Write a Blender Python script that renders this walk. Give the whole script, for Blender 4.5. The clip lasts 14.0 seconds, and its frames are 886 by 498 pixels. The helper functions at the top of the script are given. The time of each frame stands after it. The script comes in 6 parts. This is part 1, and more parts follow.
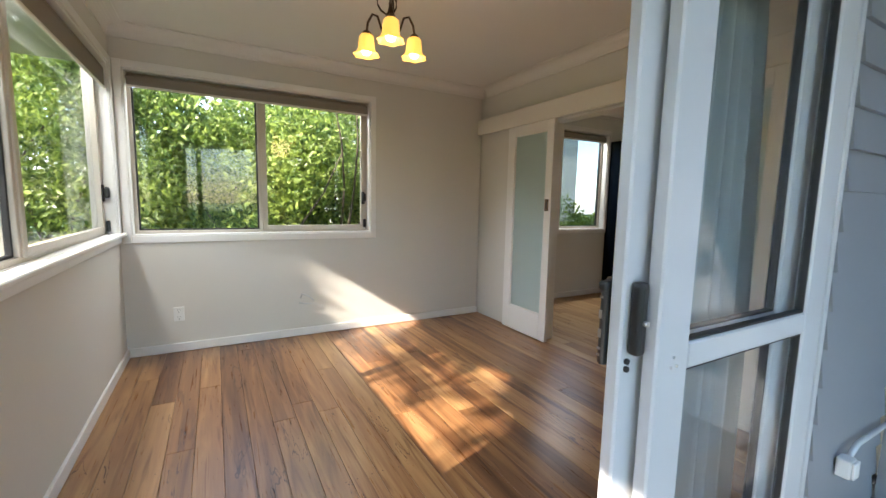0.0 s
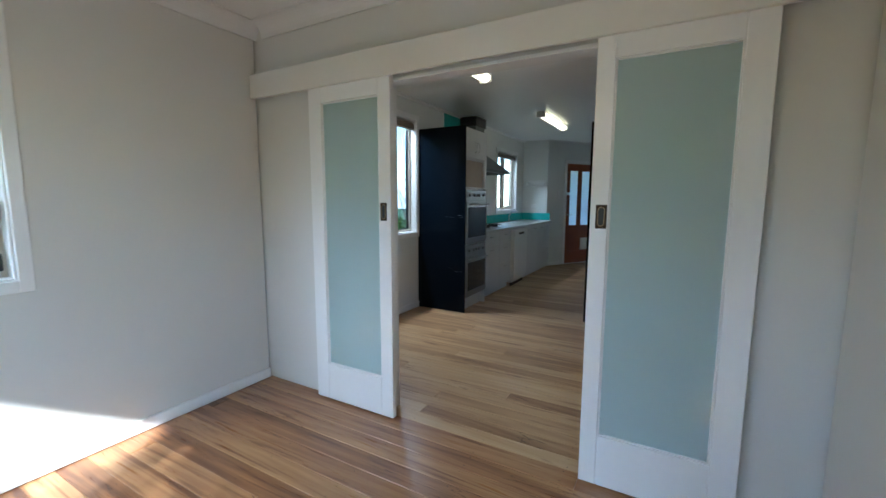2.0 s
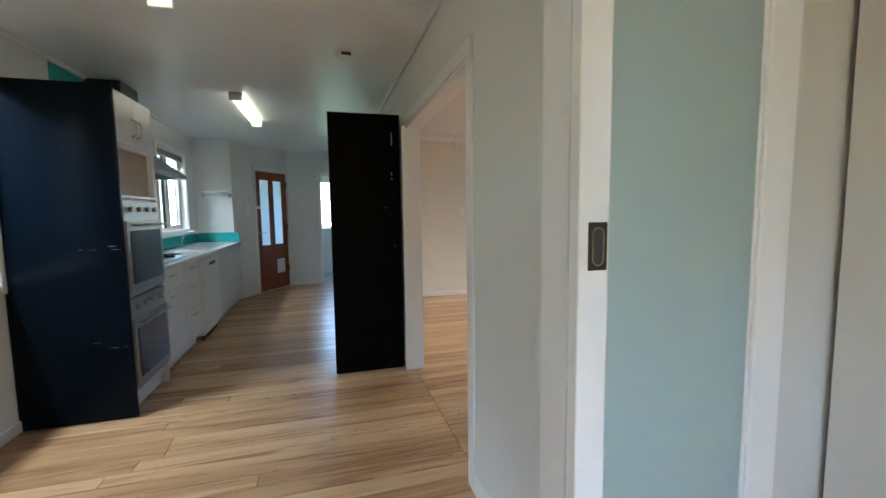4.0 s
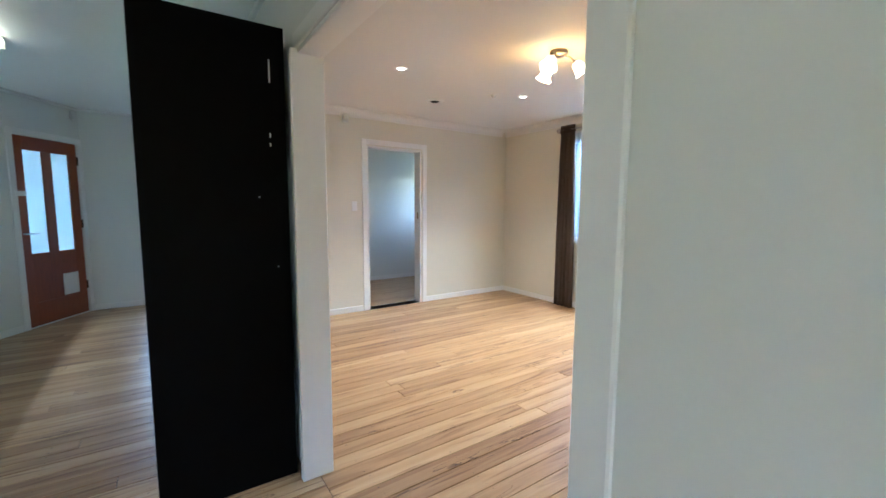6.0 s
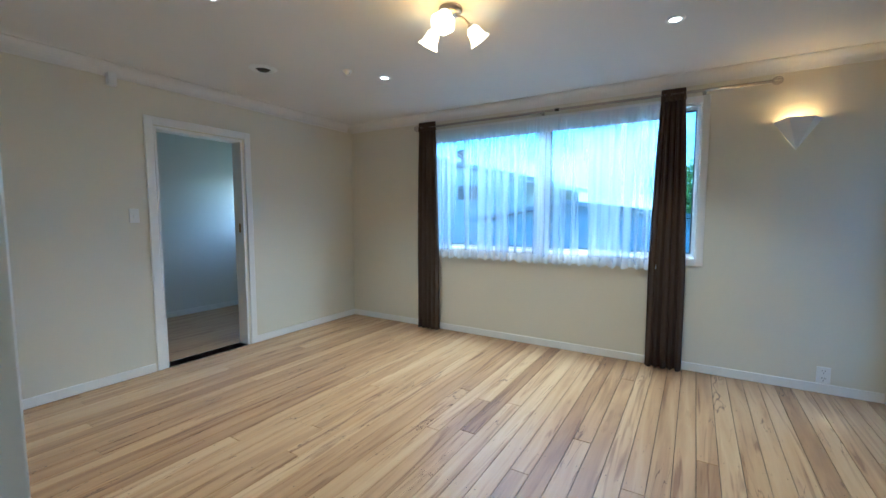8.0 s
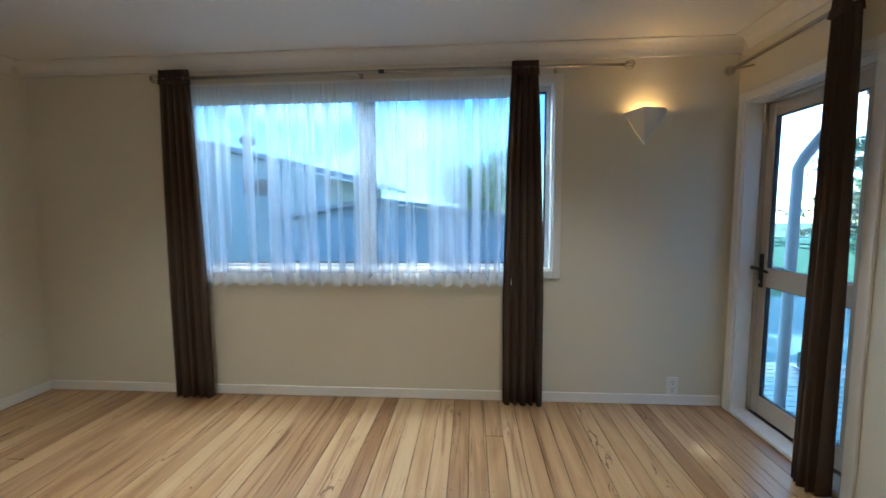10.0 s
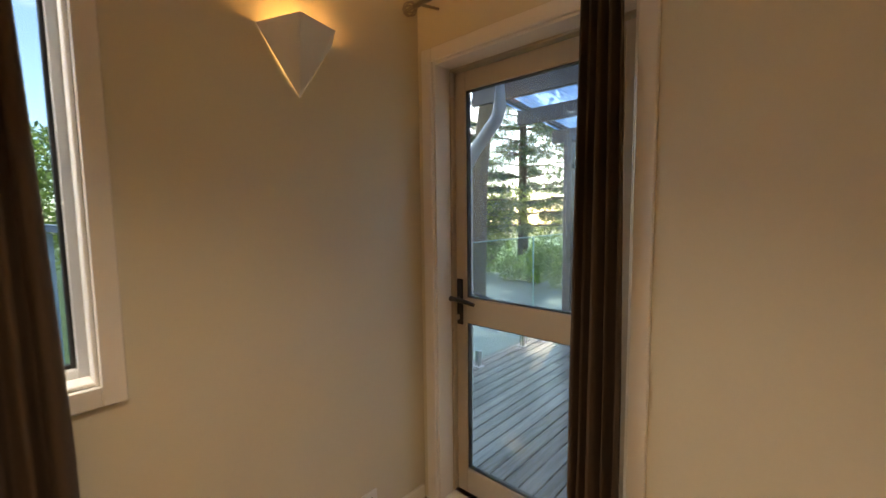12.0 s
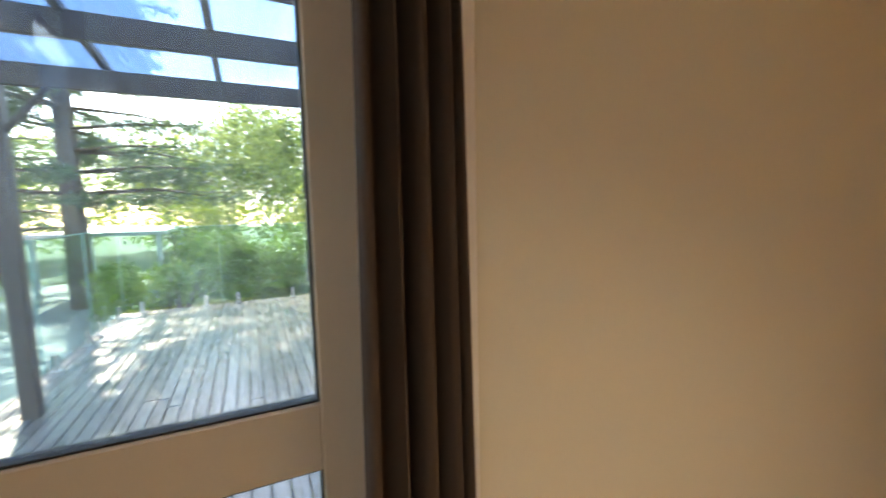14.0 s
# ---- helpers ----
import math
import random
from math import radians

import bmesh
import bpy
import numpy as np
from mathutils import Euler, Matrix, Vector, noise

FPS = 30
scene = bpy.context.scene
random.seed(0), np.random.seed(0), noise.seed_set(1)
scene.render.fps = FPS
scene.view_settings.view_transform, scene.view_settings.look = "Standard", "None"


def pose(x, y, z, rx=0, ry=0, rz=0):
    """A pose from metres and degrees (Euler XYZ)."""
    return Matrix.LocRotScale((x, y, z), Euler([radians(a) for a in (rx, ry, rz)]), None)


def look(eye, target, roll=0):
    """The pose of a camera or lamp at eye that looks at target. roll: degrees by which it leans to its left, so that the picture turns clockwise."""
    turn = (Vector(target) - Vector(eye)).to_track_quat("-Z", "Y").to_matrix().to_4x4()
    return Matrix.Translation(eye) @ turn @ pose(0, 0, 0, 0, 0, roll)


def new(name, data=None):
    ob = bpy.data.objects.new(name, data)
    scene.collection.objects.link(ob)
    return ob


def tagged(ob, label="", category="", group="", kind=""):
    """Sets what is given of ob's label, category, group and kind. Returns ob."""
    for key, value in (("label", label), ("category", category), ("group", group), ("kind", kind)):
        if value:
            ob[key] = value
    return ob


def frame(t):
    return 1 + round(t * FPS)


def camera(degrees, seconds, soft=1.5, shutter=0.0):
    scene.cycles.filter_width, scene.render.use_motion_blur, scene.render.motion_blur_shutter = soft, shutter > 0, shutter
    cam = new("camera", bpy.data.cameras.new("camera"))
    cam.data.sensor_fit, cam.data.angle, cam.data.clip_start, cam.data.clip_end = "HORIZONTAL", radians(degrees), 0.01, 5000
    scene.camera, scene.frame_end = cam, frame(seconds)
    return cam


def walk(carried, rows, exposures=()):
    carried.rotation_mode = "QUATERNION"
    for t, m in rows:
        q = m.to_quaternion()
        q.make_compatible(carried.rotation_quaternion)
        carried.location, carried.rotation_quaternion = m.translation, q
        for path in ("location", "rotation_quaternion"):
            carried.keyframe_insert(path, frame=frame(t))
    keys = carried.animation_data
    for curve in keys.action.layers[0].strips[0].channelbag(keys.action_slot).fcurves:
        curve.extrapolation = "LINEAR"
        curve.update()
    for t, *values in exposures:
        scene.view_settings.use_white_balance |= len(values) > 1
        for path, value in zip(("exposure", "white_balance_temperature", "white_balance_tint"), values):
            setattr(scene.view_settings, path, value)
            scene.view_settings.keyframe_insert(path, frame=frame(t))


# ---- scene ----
cam = camera(94.5, 14.0, shutter=0.15)
PATH = [
    (0, (1.14, 1.01, 1.261), (2.107, 2.746, 1.034), 1.2),
    (0.5, (1.329, 1.346, 1.249), (2.339, 3.055, 1.004), 1.4),
    (1, (1.489, 1.685, 1.285), (2.733, 3.227, 1.013), 0.7),
    (1.5, (1.676, 2.028, 1.284), (3.182, 3.318, 1.02), 0.3),
    (2, (1.828, 2.305, 1.328), (3.557, 3.28, 1.086), 0.2),
    (2.5, (2.059, 2.635, 1.358), (3.953, 3.238, 1.138), 0.0),
    (3, (2.331, 2.885, 1.335), (4.31, 3.084, 1.134), -0.2),
    (3.5, (2.614, 3.084, 1.343), (4.593, 2.863, 1.158), -0.4),
    (3.7, (2.749, 3.136, 1.332), (4.707, 2.769, 1.15), -0.6),
    (5.8, (4.231, 3.097, 1.345), (5.913, 2.036, 1.138), 0.3),
    (6, (4.361, 3.033, 1.338), (6.0, 1.907, 1.129), 0.3),
    (6.5, (4.676, 2.893, 1.337), (6.166, 1.575, 1.136), 0.5),
    (7, (4.951, 2.8, 1.339), (6.268, 1.305, 1.161), 0.5),
    (7.2, (5.028, 2.77, 1.333), (6.279, 1.219, 1.167), 0.4),
    (9.3, (5.653, 1.978, 1.362), (6.278, 0.088, 1.171), -0.1),
    (9.5, (5.718, 1.842, 1.389), (6.23, -0.083, 1.205), -0.1),
    (10, (5.827, 1.476, 1.381), (5.969, -0.511, 1.199), -0.4),
    (10.5, (5.825, 1.064, 1.368), (5.51, -0.905, 1.204), -0.6),
    (11, (5.765, 0.645, 1.394), (4.99, -1.191, 1.228), -0.6),
    (11.5, (5.617, 0.268, 1.38), (4.444, -1.345, 1.22), -0.7),
    (12, (5.424, -0.055, 1.407), (3.957, -1.404, 1.231), -0.7),
    (12.5, (5.242, -0.34, 1.365), (3.566, -1.423, 1.22), -1.0),
    (13, (5.075, -0.672, 1.362), (3.172, -1.262, 1.196), -0.7),
    (13.5, (4.852, -0.809, 1.353), (2.861, -0.915, 1.19), -0.7),
    (13.8, (4.716, -0.781, 1.339), (2.763, -0.394, 1.152), -1.0),
    (13.9, (4.686, -0.766, 1.342), (2.789, -0.163, 1.148), -1.1),
    (14, (4.654, -0.754, 1.342), (2.854, 0.094, 1.135), -1.2),
]
walk(cam, [(t, look(eye, target, roll)) for t, eye, target, roll in PATH],
     [(0.0, 3.08, 6900, 12), (0.5, 3.0, 6500, 11), (1.0, 3.15, 5900, 8), (1.5, 3.3, 5450, 6), (2.0, 3.5, 5250, 5), (2.5, 3.7, 5200, 6), (3.0, 3.95, 5450, 6), (3.7, 4.1, 5600, 7),
      (6.0, 4.6, 5000, 3), (6.5, 4.12, 5000, 2), (7.2, 3.92, 4500, -4), (9.5, 3.38, 4500, -7), (10.0, 3.25, 5200, -3), (10.5, 3.2, 6350, 6), (11.0, 3.12, 8900, 13), (11.5, 3.1, 10000, 15),
      (12.0, 3.15, 9300, 13), (12.5, 3.42, 5950, 5), (13.0, 3.5, 6100, 3), (13.5, 3.5, 6400, 4), (14.0, 3.5, 8800, 11)])


# ---- world and sun ----
SUN_EL, SUN_AZ = 32.6, 254.4        # degrees; azimuth clockwise from +y
world = bpy.data.worlds.new("sky")
scene.world = world
world.use_nodes = True
wn, wl = world.node_tree.nodes, world.node_tree.links
sky = wn.new("ShaderNodeTexSky")
sky.sky_type, sky.sun_disc = 'NISHITA', False
sky.sun_elevation, sky.sun_rotation = radians(SUN_EL), radians(SUN_AZ)
sky.dust_density, sky.ozone_density = 0.3, 2.0
w_co = wn.new("ShaderNodeTexCoord")
w_map = wn.new("ShaderNodeMapping")
w_map.inputs["Scale"].default_value = (1.0, 1.0, 3.2)
w_noise = wn.new("ShaderNodeTexNoise")
w_noise.inputs["Scale"].default_value, w_noise.inputs["Detail"].default_value = 2.6, 7.0
w_ramp = wn.new("ShaderNodeValToRGB")
w_ramp.color_ramp.elements[0].position, w_ramp.color_ramp.elements[1].position = 0.53, 0.64
w_mix = wn.new("ShaderNodeMix")
w_mix.data_type = 'RGBA'
w_mix.inputs["B"].default_value = (4.6, 4.9, 5.3, 1)
wl.new(w_co.outputs["Generated"], w_map.inputs["Vector"])
wl.new(w_map.outputs["Vector"], w_noise.inputs["Vector"])
wl.new(w_noise.outputs["Fac"], w_ramp.inputs["Fac"])
wl.new(w_ramp.outputs["Color"], w_mix.inputs["Factor"])
wl.new(sky.outputs["Color"], w_mix.inputs["A"])
wl.new(w_mix.outputs["Result"], wn["Background"].inputs["Color"])
wn["Background"].inputs["Strength"].default_value = 0.14

sun = new("sun", bpy.data.lights.new("sun", 'SUN'))
sun.data.energy, sun.data.angle, sun.data.color = 2.4, radians(0.6), (1.0, 0.93, 0.82)
a, e = radians(SUN_AZ), radians(SUN_EL)
sun.matrix_world = look((0, 0, 30), (-math.sin(a) * math.cos(e), -math.cos(a) * math.cos(e), 30 - math.sin(e)))


def lamp(name, x, y, z, watts, colour, radius=0.03):
    ob = new(name, bpy.data.lights.new(name, 'POINT'))
    ob.data.energy, ob.data.color, ob.data.shadow_soft_size = watts, colour, radius
    ob.location = (x, y, z)
    return ob


def spot(name, x, y, z, watts, colour):
    ob = new(name, bpy.data.lights.new(name, 'SPOT'))
    ob.data.energy, ob.data.color, ob.data.shadow_soft_size = watts, colour, 0.03
    ob.data.spot_size, ob.data.spot_blend = radians(110), 0.8
    ob.location = (x, y, z)
    return ob


def window_fill(name, eye, target, w, h, watts, colour=(0.9, 0.96, 1.0)):
    ob = new(name, bpy.data.lights.new(name, 'AREA'))
    ob.data.shape, ob.data.size, ob.data.size_y = 'RECTANGLE', w, h
    ob.data.energy, ob.data.color = watts, colour
    ob.matrix_world = look(eye, target)
    return ob


# lamps added under the eaves, at each window's head, to boost the skylight
window_fill("skylight_north", (1.52, 5.22, 2.40), (1.52, 4.0, 1.3), 1.8, 0.22, 5.5)
window_fill("skylight_west", (0.16, 3.55, 2.40), (1.4, 3.55, 1.3), 2.3, 0.22, 5.5)
window_fill("skylight_hall", (5.55, 5.36, 2.43), (5.55, 4.2, 1.2), 0.8, 0.22, 5)
window_fill("skylight_sink", (9.0, 5.36, 2.38), (9.0, 4.2, 1.0), 0.9, 0.22, 3.5)
# added lamp in the bedroom's unseen window hole, to make its light neutral
window_fill("skylight_bedroom", (10.6, -1.60, 1.55), (10.4, 0.5, 1.2), 0.55, 0.65, 0.22, (1.0, 0.95, 0.87))
window_fill("skylight_south", (6.6, -1.78, 2.43), (6.6, -0.6, 1.3), 2.6, 0.22, 9, (0.97, 0.98, 0.97))


# ---- materials ----
def mat(name, colour, rough=0.5, metal=0.0, grain=0.0, scale=20.0, bump=0.0, bump_scale=60.0, dirt=0.0, coat=0.0, emit=None, strength=0.0, stretch=(1, 1, 1), spec=0.5):
    """A principled material with fine variation, broad stains and relief."""
    m = bpy.data.materials.new(name)
    m.use_nodes = True
    n, l = m.node_tree.nodes, m.node_tree.links
    b = n["Principled BSDF"]
    b.inputs["Base Color"].default_value = (*colour, 1)
    b.inputs["Roughness"].default_value, b.inputs["Metallic"].default_value = rough, metal
    b.inputs["Coat Weight"].default_value = coat
    b.inputs["Specular IOR Level"].default_value = spec
    geo = n.new("ShaderNodeNewGeometry")
    mp = n.new("ShaderNodeMapping")
    mp.inputs["Scale"].default_value = stretch
    l.new(geo.outputs["Position"], mp.inputs["Vector"])
    if grain or dirt:
        fine = n.new("ShaderNodeTexNoise")
        fine.inputs["Scale"].default_value, fine.inputs["Detail"].default_value = scale, 5
        broad = n.new("ShaderNodeTexNoise")
        broad.inputs["Scale"].default_value, broad.inputs["Detail"].default_value = 1.3, 3
        l.new(mp.outputs["Vector"], fine.inputs["Vector"])
        l.new(geo.outputs["Position"], broad.inputs["Vector"])
        add = n.new("ShaderNodeMath")
        add.operation = 'MULTIPLY_ADD'
        add.inputs[1].default_value = grain
        l.new(fine.outputs["Fac"], add.inputs[0])
        mul = n.new("ShaderNodeMath")
        mul.operation = 'MULTIPLY'
        mul.inputs[1].default_value = dirt
        l.new(broad.outputs["Fac"], mul.inputs[0])
        l.new(mul.outputs[0], add.inputs[2])
        hsv = n.new("ShaderNodeHueSaturation")
        hsv.inputs["Color"].default_value = (*colour, 1)
        sh = n.new("ShaderNodeMath")
        sh.operation = 'ADD'
        sh.inputs[1].default_value = 1 - 0.5 * (grain + dirt)
        l.new(add.outputs[0], sh.inputs[0])
        l.new(sh.outputs[0], hsv.inputs["Value"])
        l.new(hsv.outputs["Color"], b.inputs["Base Color"])
    if bump:
        bn = n.new("ShaderNodeTexNoise")
        bn.inputs["Scale"].default_value, bn.inputs["Detail"].default_value = bump_scale, 4
        l.new(mp.outputs["Vector"], bn.inputs["Vector"])
        bp = n.new("ShaderNodeBump")
        bp.inputs["Strength"].default_value, bp.inputs["Distance"].default_value = bump, 0.004
        l.new(bn.outputs["Fac"], bp.inputs["Height"])
        l.new(bp.outputs["Normal"], b.inputs["Normal"])
    if emit:
        b.inputs["Emission Color"].default_value = (*emit, 1)
        b.inputs["Emission Strength"].default_value = strength
    return m


def wood_mat(name, dark, mid, light, rough, streak, seed, coat=0.0, along='y'):
    """Floor boards: a tone for each board, long grain, dark heart streaks and nail marks of wear."""
    m = bpy.data.materials.new(name)
    m.use_nodes = True
    n, l = m.node_tree.nodes, m.node_tree.links
    b = n["Principled BSDF"]
    info, geo = n.new("ShaderNodeObjectInfo"), n.new("ShaderNodeNewGeometry")
    off = n.new("ShaderNodeVectorMath")
    off.operation = 'SCALE'
    off.inputs[0].default_value = (37.0, 91.0, 13.0)
    l.new(info.outputs["Random"], off.inputs["Scale"])
    add = n.new("ShaderNodeVectorMath")
    add.operation = 'ADD'
    l.new(geo.outputs["Position"], add.inputs[0])
    l.new(off.outputs["Vector"], add.inputs[1])

    def noise_at(sx, sy, scale, detail, dist=0.0):
        mp = n.new("ShaderNodeMapping")
        mp.inputs["Scale"].default_value = (sx, sy, 1) if along == 'y' else (sy, sx, 1)
        mp.inputs["Location"].default_value = (seed, seed * 2, 0)
        l.new(add.outputs["Vector"], mp.inputs["Vector"])
        t = n.new("ShaderNodeTexNoise")
        t.inputs["Scale"].default_value, t.inputs["Detail"].default_value, t.inputs["Distortion"].default_value = scale, detail, dist
        l.new(mp.outputs["Vector"], t.inputs["Vector"])
        return t.outputs["Fac"]

    def maths(op, x, y, z=None):
        k = n.new("ShaderNodeMath")
        k.operation = op
        for i, v in enumerate((x, y, z)):
            if v is None:
                continue
            if isinstance(v, (int, float)):
                k.inputs[i].default_value = v
            else:
                l.new(v, k.inputs[i])
        return k.outputs[0]

    fine = noise_at(30, 1.0, 3, 5, 0.8)
    broad = noise_at(7, 0.45, 1.5, 4, 1.6)
    tone = maths('ADD', maths('MULTIPLY_ADD', info.outputs["Random"], 0.50, -0.06), maths('MULTIPLY_ADD', broad, 0.95, -0.20))
    tone = maths('ADD', tone, maths('MULTIPLY_ADD', fine, 0.24, -0.12))
    ramp = n.new("ShaderNodeValToRGB")
    r = ramp.color_ramp
    r.elements[0].position, r.elements[0].color = 0.12, (*dark, 1)
    r.elements[1].position, r.elements[1].color = 0.95, (*light, 1)
    k = r.elements.new(0.5)
    k.color = (*mid, 1)
    l.new(tone, ramp.inputs["Fac"])

    def darken(colour, fac, by):
        k_ = n.new("ShaderNodeMix")
        k_.data_type, k_.blend_type = 'RGBA', 'MULTIPLY'
        l.new(fac, k_.inputs["Factor"])
        l.new(colour, k_.inputs["A"])
        k_.inputs["B"].default_value = (*by, 1)
        return k_

    # heartwood bands, grain lines within them, wandering gum veins, and knots
    mask = n.new("ShaderNodeValToRGB")
    mask.color_ramp.elements[0].position, mask.color_ramp.elements[1].position = 0.56, 0.70
    l.new(noise_at(8, 0.40, 1.7, 5, 2.4), mask.inputs["Fac"])
    mix = darken(ramp.outputs["Color"], maths('MULTIPLY', mask.outputs["Color"], streak), (0.42, 0.29, 0.22))
    lines = maths('GREATER_THAN', noise_at(52, 0.9, 2.2, 3, 0.6), 0.60)
    mix = darken(mix.outputs["Result"], maths('MULTIPLY', maths('MULTIPLY', lines, mask.outputs["Color"]), streak * 0.55), (0.50, 0.36, 0.28))
    vein = maths('LESS_THAN', maths('ABSOLUTE', maths('SUBTRACT', noise_at(4.5, 0.40, 1.6, 4, 1.7), 0.5), 0.0), 0.0050)
    patch = maths('GREATER_THAN', noise_at(2, 0.7, 1.2, 2), 0.56)
    mix = darken(mix.outputs["Result"], maths('MULTIPLY', maths('MULTIPLY', vein, patch), streak), (0.20, 0.12, 0.09))
    kmap, knot = n.new("ShaderNodeMapping"), n.new("ShaderNodeTexVoronoi")
    kmap.inputs["Scale"].default_value = (2.6, 1.15, 0.0) if along == 'y' else (1.15, 2.6, 0.0)
    l.new(add.outputs["Vector"], kmap.inputs["Vector"])
    l.new(kmap.outputs["Vector"], knot.inputs["Vector"])
    knot.inputs["Scale"].default_value = 1.0
    near = n.new("ShaderNodeMapRange")
    near.inputs["From Min"].default_value, near.inputs["From Max"].default_value = 0.030, 0.060
    near.inputs["To Min"].default_value, near.inputs["To Max"].default_value = 1.0, 0.0
    l.new(maths('ADD', knot.outputs["Distance"], maths('MULTIPLY_ADD', fine, 0.03, -0.015)), near.inputs["Value"])
    mix2 = darken(mix.outputs["Result"], maths('MULTIPLY', near.outputs["Result"], streak), (0.22, 0.13, 0.09))
    l.new(mix2.outputs["Result"], b.inputs["Base Color"])
    l.new(maths('MULTIPLY_ADD', fine, 0.16, rough - 0.08), b.inputs["Roughness"])
    b.inputs["Coat Weight"].default_value, b.inputs["Coat Roughness"].default_value = coat, 0.2
    bp = n.new("ShaderNodeBump")
    bp.inputs["Strength"].default_value, bp.inputs["Distance"].default_value = 0.12, 0.002
    l.new(fine, bp.inputs["Height"])
    l.new(bp.outputs["Normal"], b.inputs["Normal"])
    return m


def glass_mat(name, tint, gloss=1.0, haze=0.0):
    m = bpy.data.materials.new(name)
    m.use_nodes = True
    n, l = m.node_tree.nodes, m.node_tree.links
    n.remove(n["Principled BSDF"])
    tr, gl, mix, fr = n.new("ShaderNodeBsdfTransparent"), n.new("ShaderNodeBsdfGlossy"), n.new("ShaderNodeMixShader"), n.new("ShaderNodeLayerWeight")
    tr.inputs["Color"].default_value = (*tint, 1)
    gl.inputs["Roughness"].default_value = 0.01
    fr.inputs["Blend"].default_value = 0.5
    pw = n.new("ShaderNodeMath")
    pw.operation = 'POWER'
    pw.inputs[1].default_value = 5.0
    l.new(fr.outputs["Facing"], pw.inputs[0])
    k = n.new("ShaderNodeMath")
    k.operation = 'MULTIPLY_ADD'
    k.inputs[1].default_value, k.inputs[2].default_value = 0.5 * gloss, 0.03 * gloss
    l.new(pw.outputs[0], k.inputs[0])
    l.new(k.outputs[0], mix.inputs["Fac"])
    l.new(tr.outputs[0], mix.inputs[1])
    l.new(gl.outputs[0], mix.inputs[2])
    last = mix
    if haze:
        geo, mp, ns, rg = n.new("ShaderNodeNewGeometry"), n.new("ShaderNodeMapping"), n.new("ShaderNodeTexNoise"), n.new("ShaderNodeMapRange")
        mp.inputs["Scale"].default_value = (1.0, 1.0, 0.12)
        ns.inputs["Scale"].default_value, ns.inputs["Detail"].default_value = 16.0, 4.0
        rg.inputs["From Min"].default_value, rg.inputs["From Max"].default_value = 0.35, 0.75
        rg.inputs["To Min"].default_value, rg.inputs["To Max"].default_value = 0.45 * haze, 1.9 * haze
        film_, last = n.new("ShaderNodeBsdfTranslucent"), n.new("ShaderNodeMixShader")
        film_.inputs["Color"].default_value = (0.82, 0.86, 0.88, 1)
        l.new(geo.outputs["Position"], mp.inputs["Vector"])
        l.new(mp.outputs["Vector"], ns.inputs["Vector"])
        l.new(ns.outputs["Fac"], rg.inputs["Value"])
        l.new(rg.outputs["Result"], last.inputs["Fac"])
        l.new(mix.outputs[0], last.inputs[1])
        l.new(film_.outputs[0], last.inputs[2])
    l.new(last.outputs[0], n["Material Output"].inputs["Surface"])
    return m


def cloth_mat(name, colour, through_colour, through_fac, rough=0.9, clear=0.0, weave=400.0):
    """Cloth that lets light through; clear: how much shows straight through a net."""
    m = bpy.data.materials.new(name)
    m.use_nodes = True
    n, l = m.node_tree.nodes, m.node_tree.links
    b = n["Principled BSDF"]
    b.inputs["Base Color"].default_value, b.inputs["Roughness"].default_value = (*colour, 1), rough
    t = n.new("ShaderNodeBsdfTranslucent")
    t.inputs["Color"].default_value = (*through_colour, 1)
    mix = n.new("ShaderNodeMixShader")
    mix.inputs["Fac"].default_value = through_fac
    l.new(b.outputs[0], mix.inputs[1])
    l.new(t.outputs[0], mix.inputs[2])
    last = mix
    geo = n.new("ShaderNodeNewGeometry")
    w = n.new("ShaderNodeTexNoise")
    w.inputs["Scale"].default_value = weave
    l.new(geo.outputs["Position"], w.inputs["Vector"])
    bp = n.new("ShaderNodeBump")
    bp.inputs["Strength"].default_value, bp.inputs["Distance"].default_value = 0.25, 0.001
    l.new(w.outputs["Fac"], bp.inputs["Height"])
    l.new(bp.outputs["Normal"], b.inputs["Normal"])
    if clear:
        tr = n.new("ShaderNodeBsdfTransparent")
        last = n.new("ShaderNodeMixShader")
        last.inputs["Fac"].default_value = clear
        l.new(mix.outputs[0], last.inputs[1])
        l.new(tr.outputs[0], last.inputs[2])
    l.new(last.outputs[0], n["Material Output"].inputs["Surface"])
    return m


def sheet_mat(name, tint, body):
    """Half-clear plastic roofing that glows with the light on its back."""
    m = bpy.data.materials.new(name)
    m.use_nodes = True
    n, l = m.node_tree.nodes, m.node_tree.links
    n.remove(n["Principled BSDF"])
    tr, tl, mix = n.new("ShaderNodeBsdfTransparent"), n.new("ShaderNodeBsdfTranslucent"), n.new("ShaderNodeMixShader")
    tr.inputs["Color"].default_value, tl.inputs["Color"].default_value = (*tint, 1), (*body, 1)
    mix.inputs["Fac"].default_value = 0.75
    l.new(tr.outputs[0], mix.inputs[1])
    l.new(tl.outputs[0], mix.inputs[2])
    l.new(mix.outputs[0], n["Material Output"].inputs["Surface"])
    return m


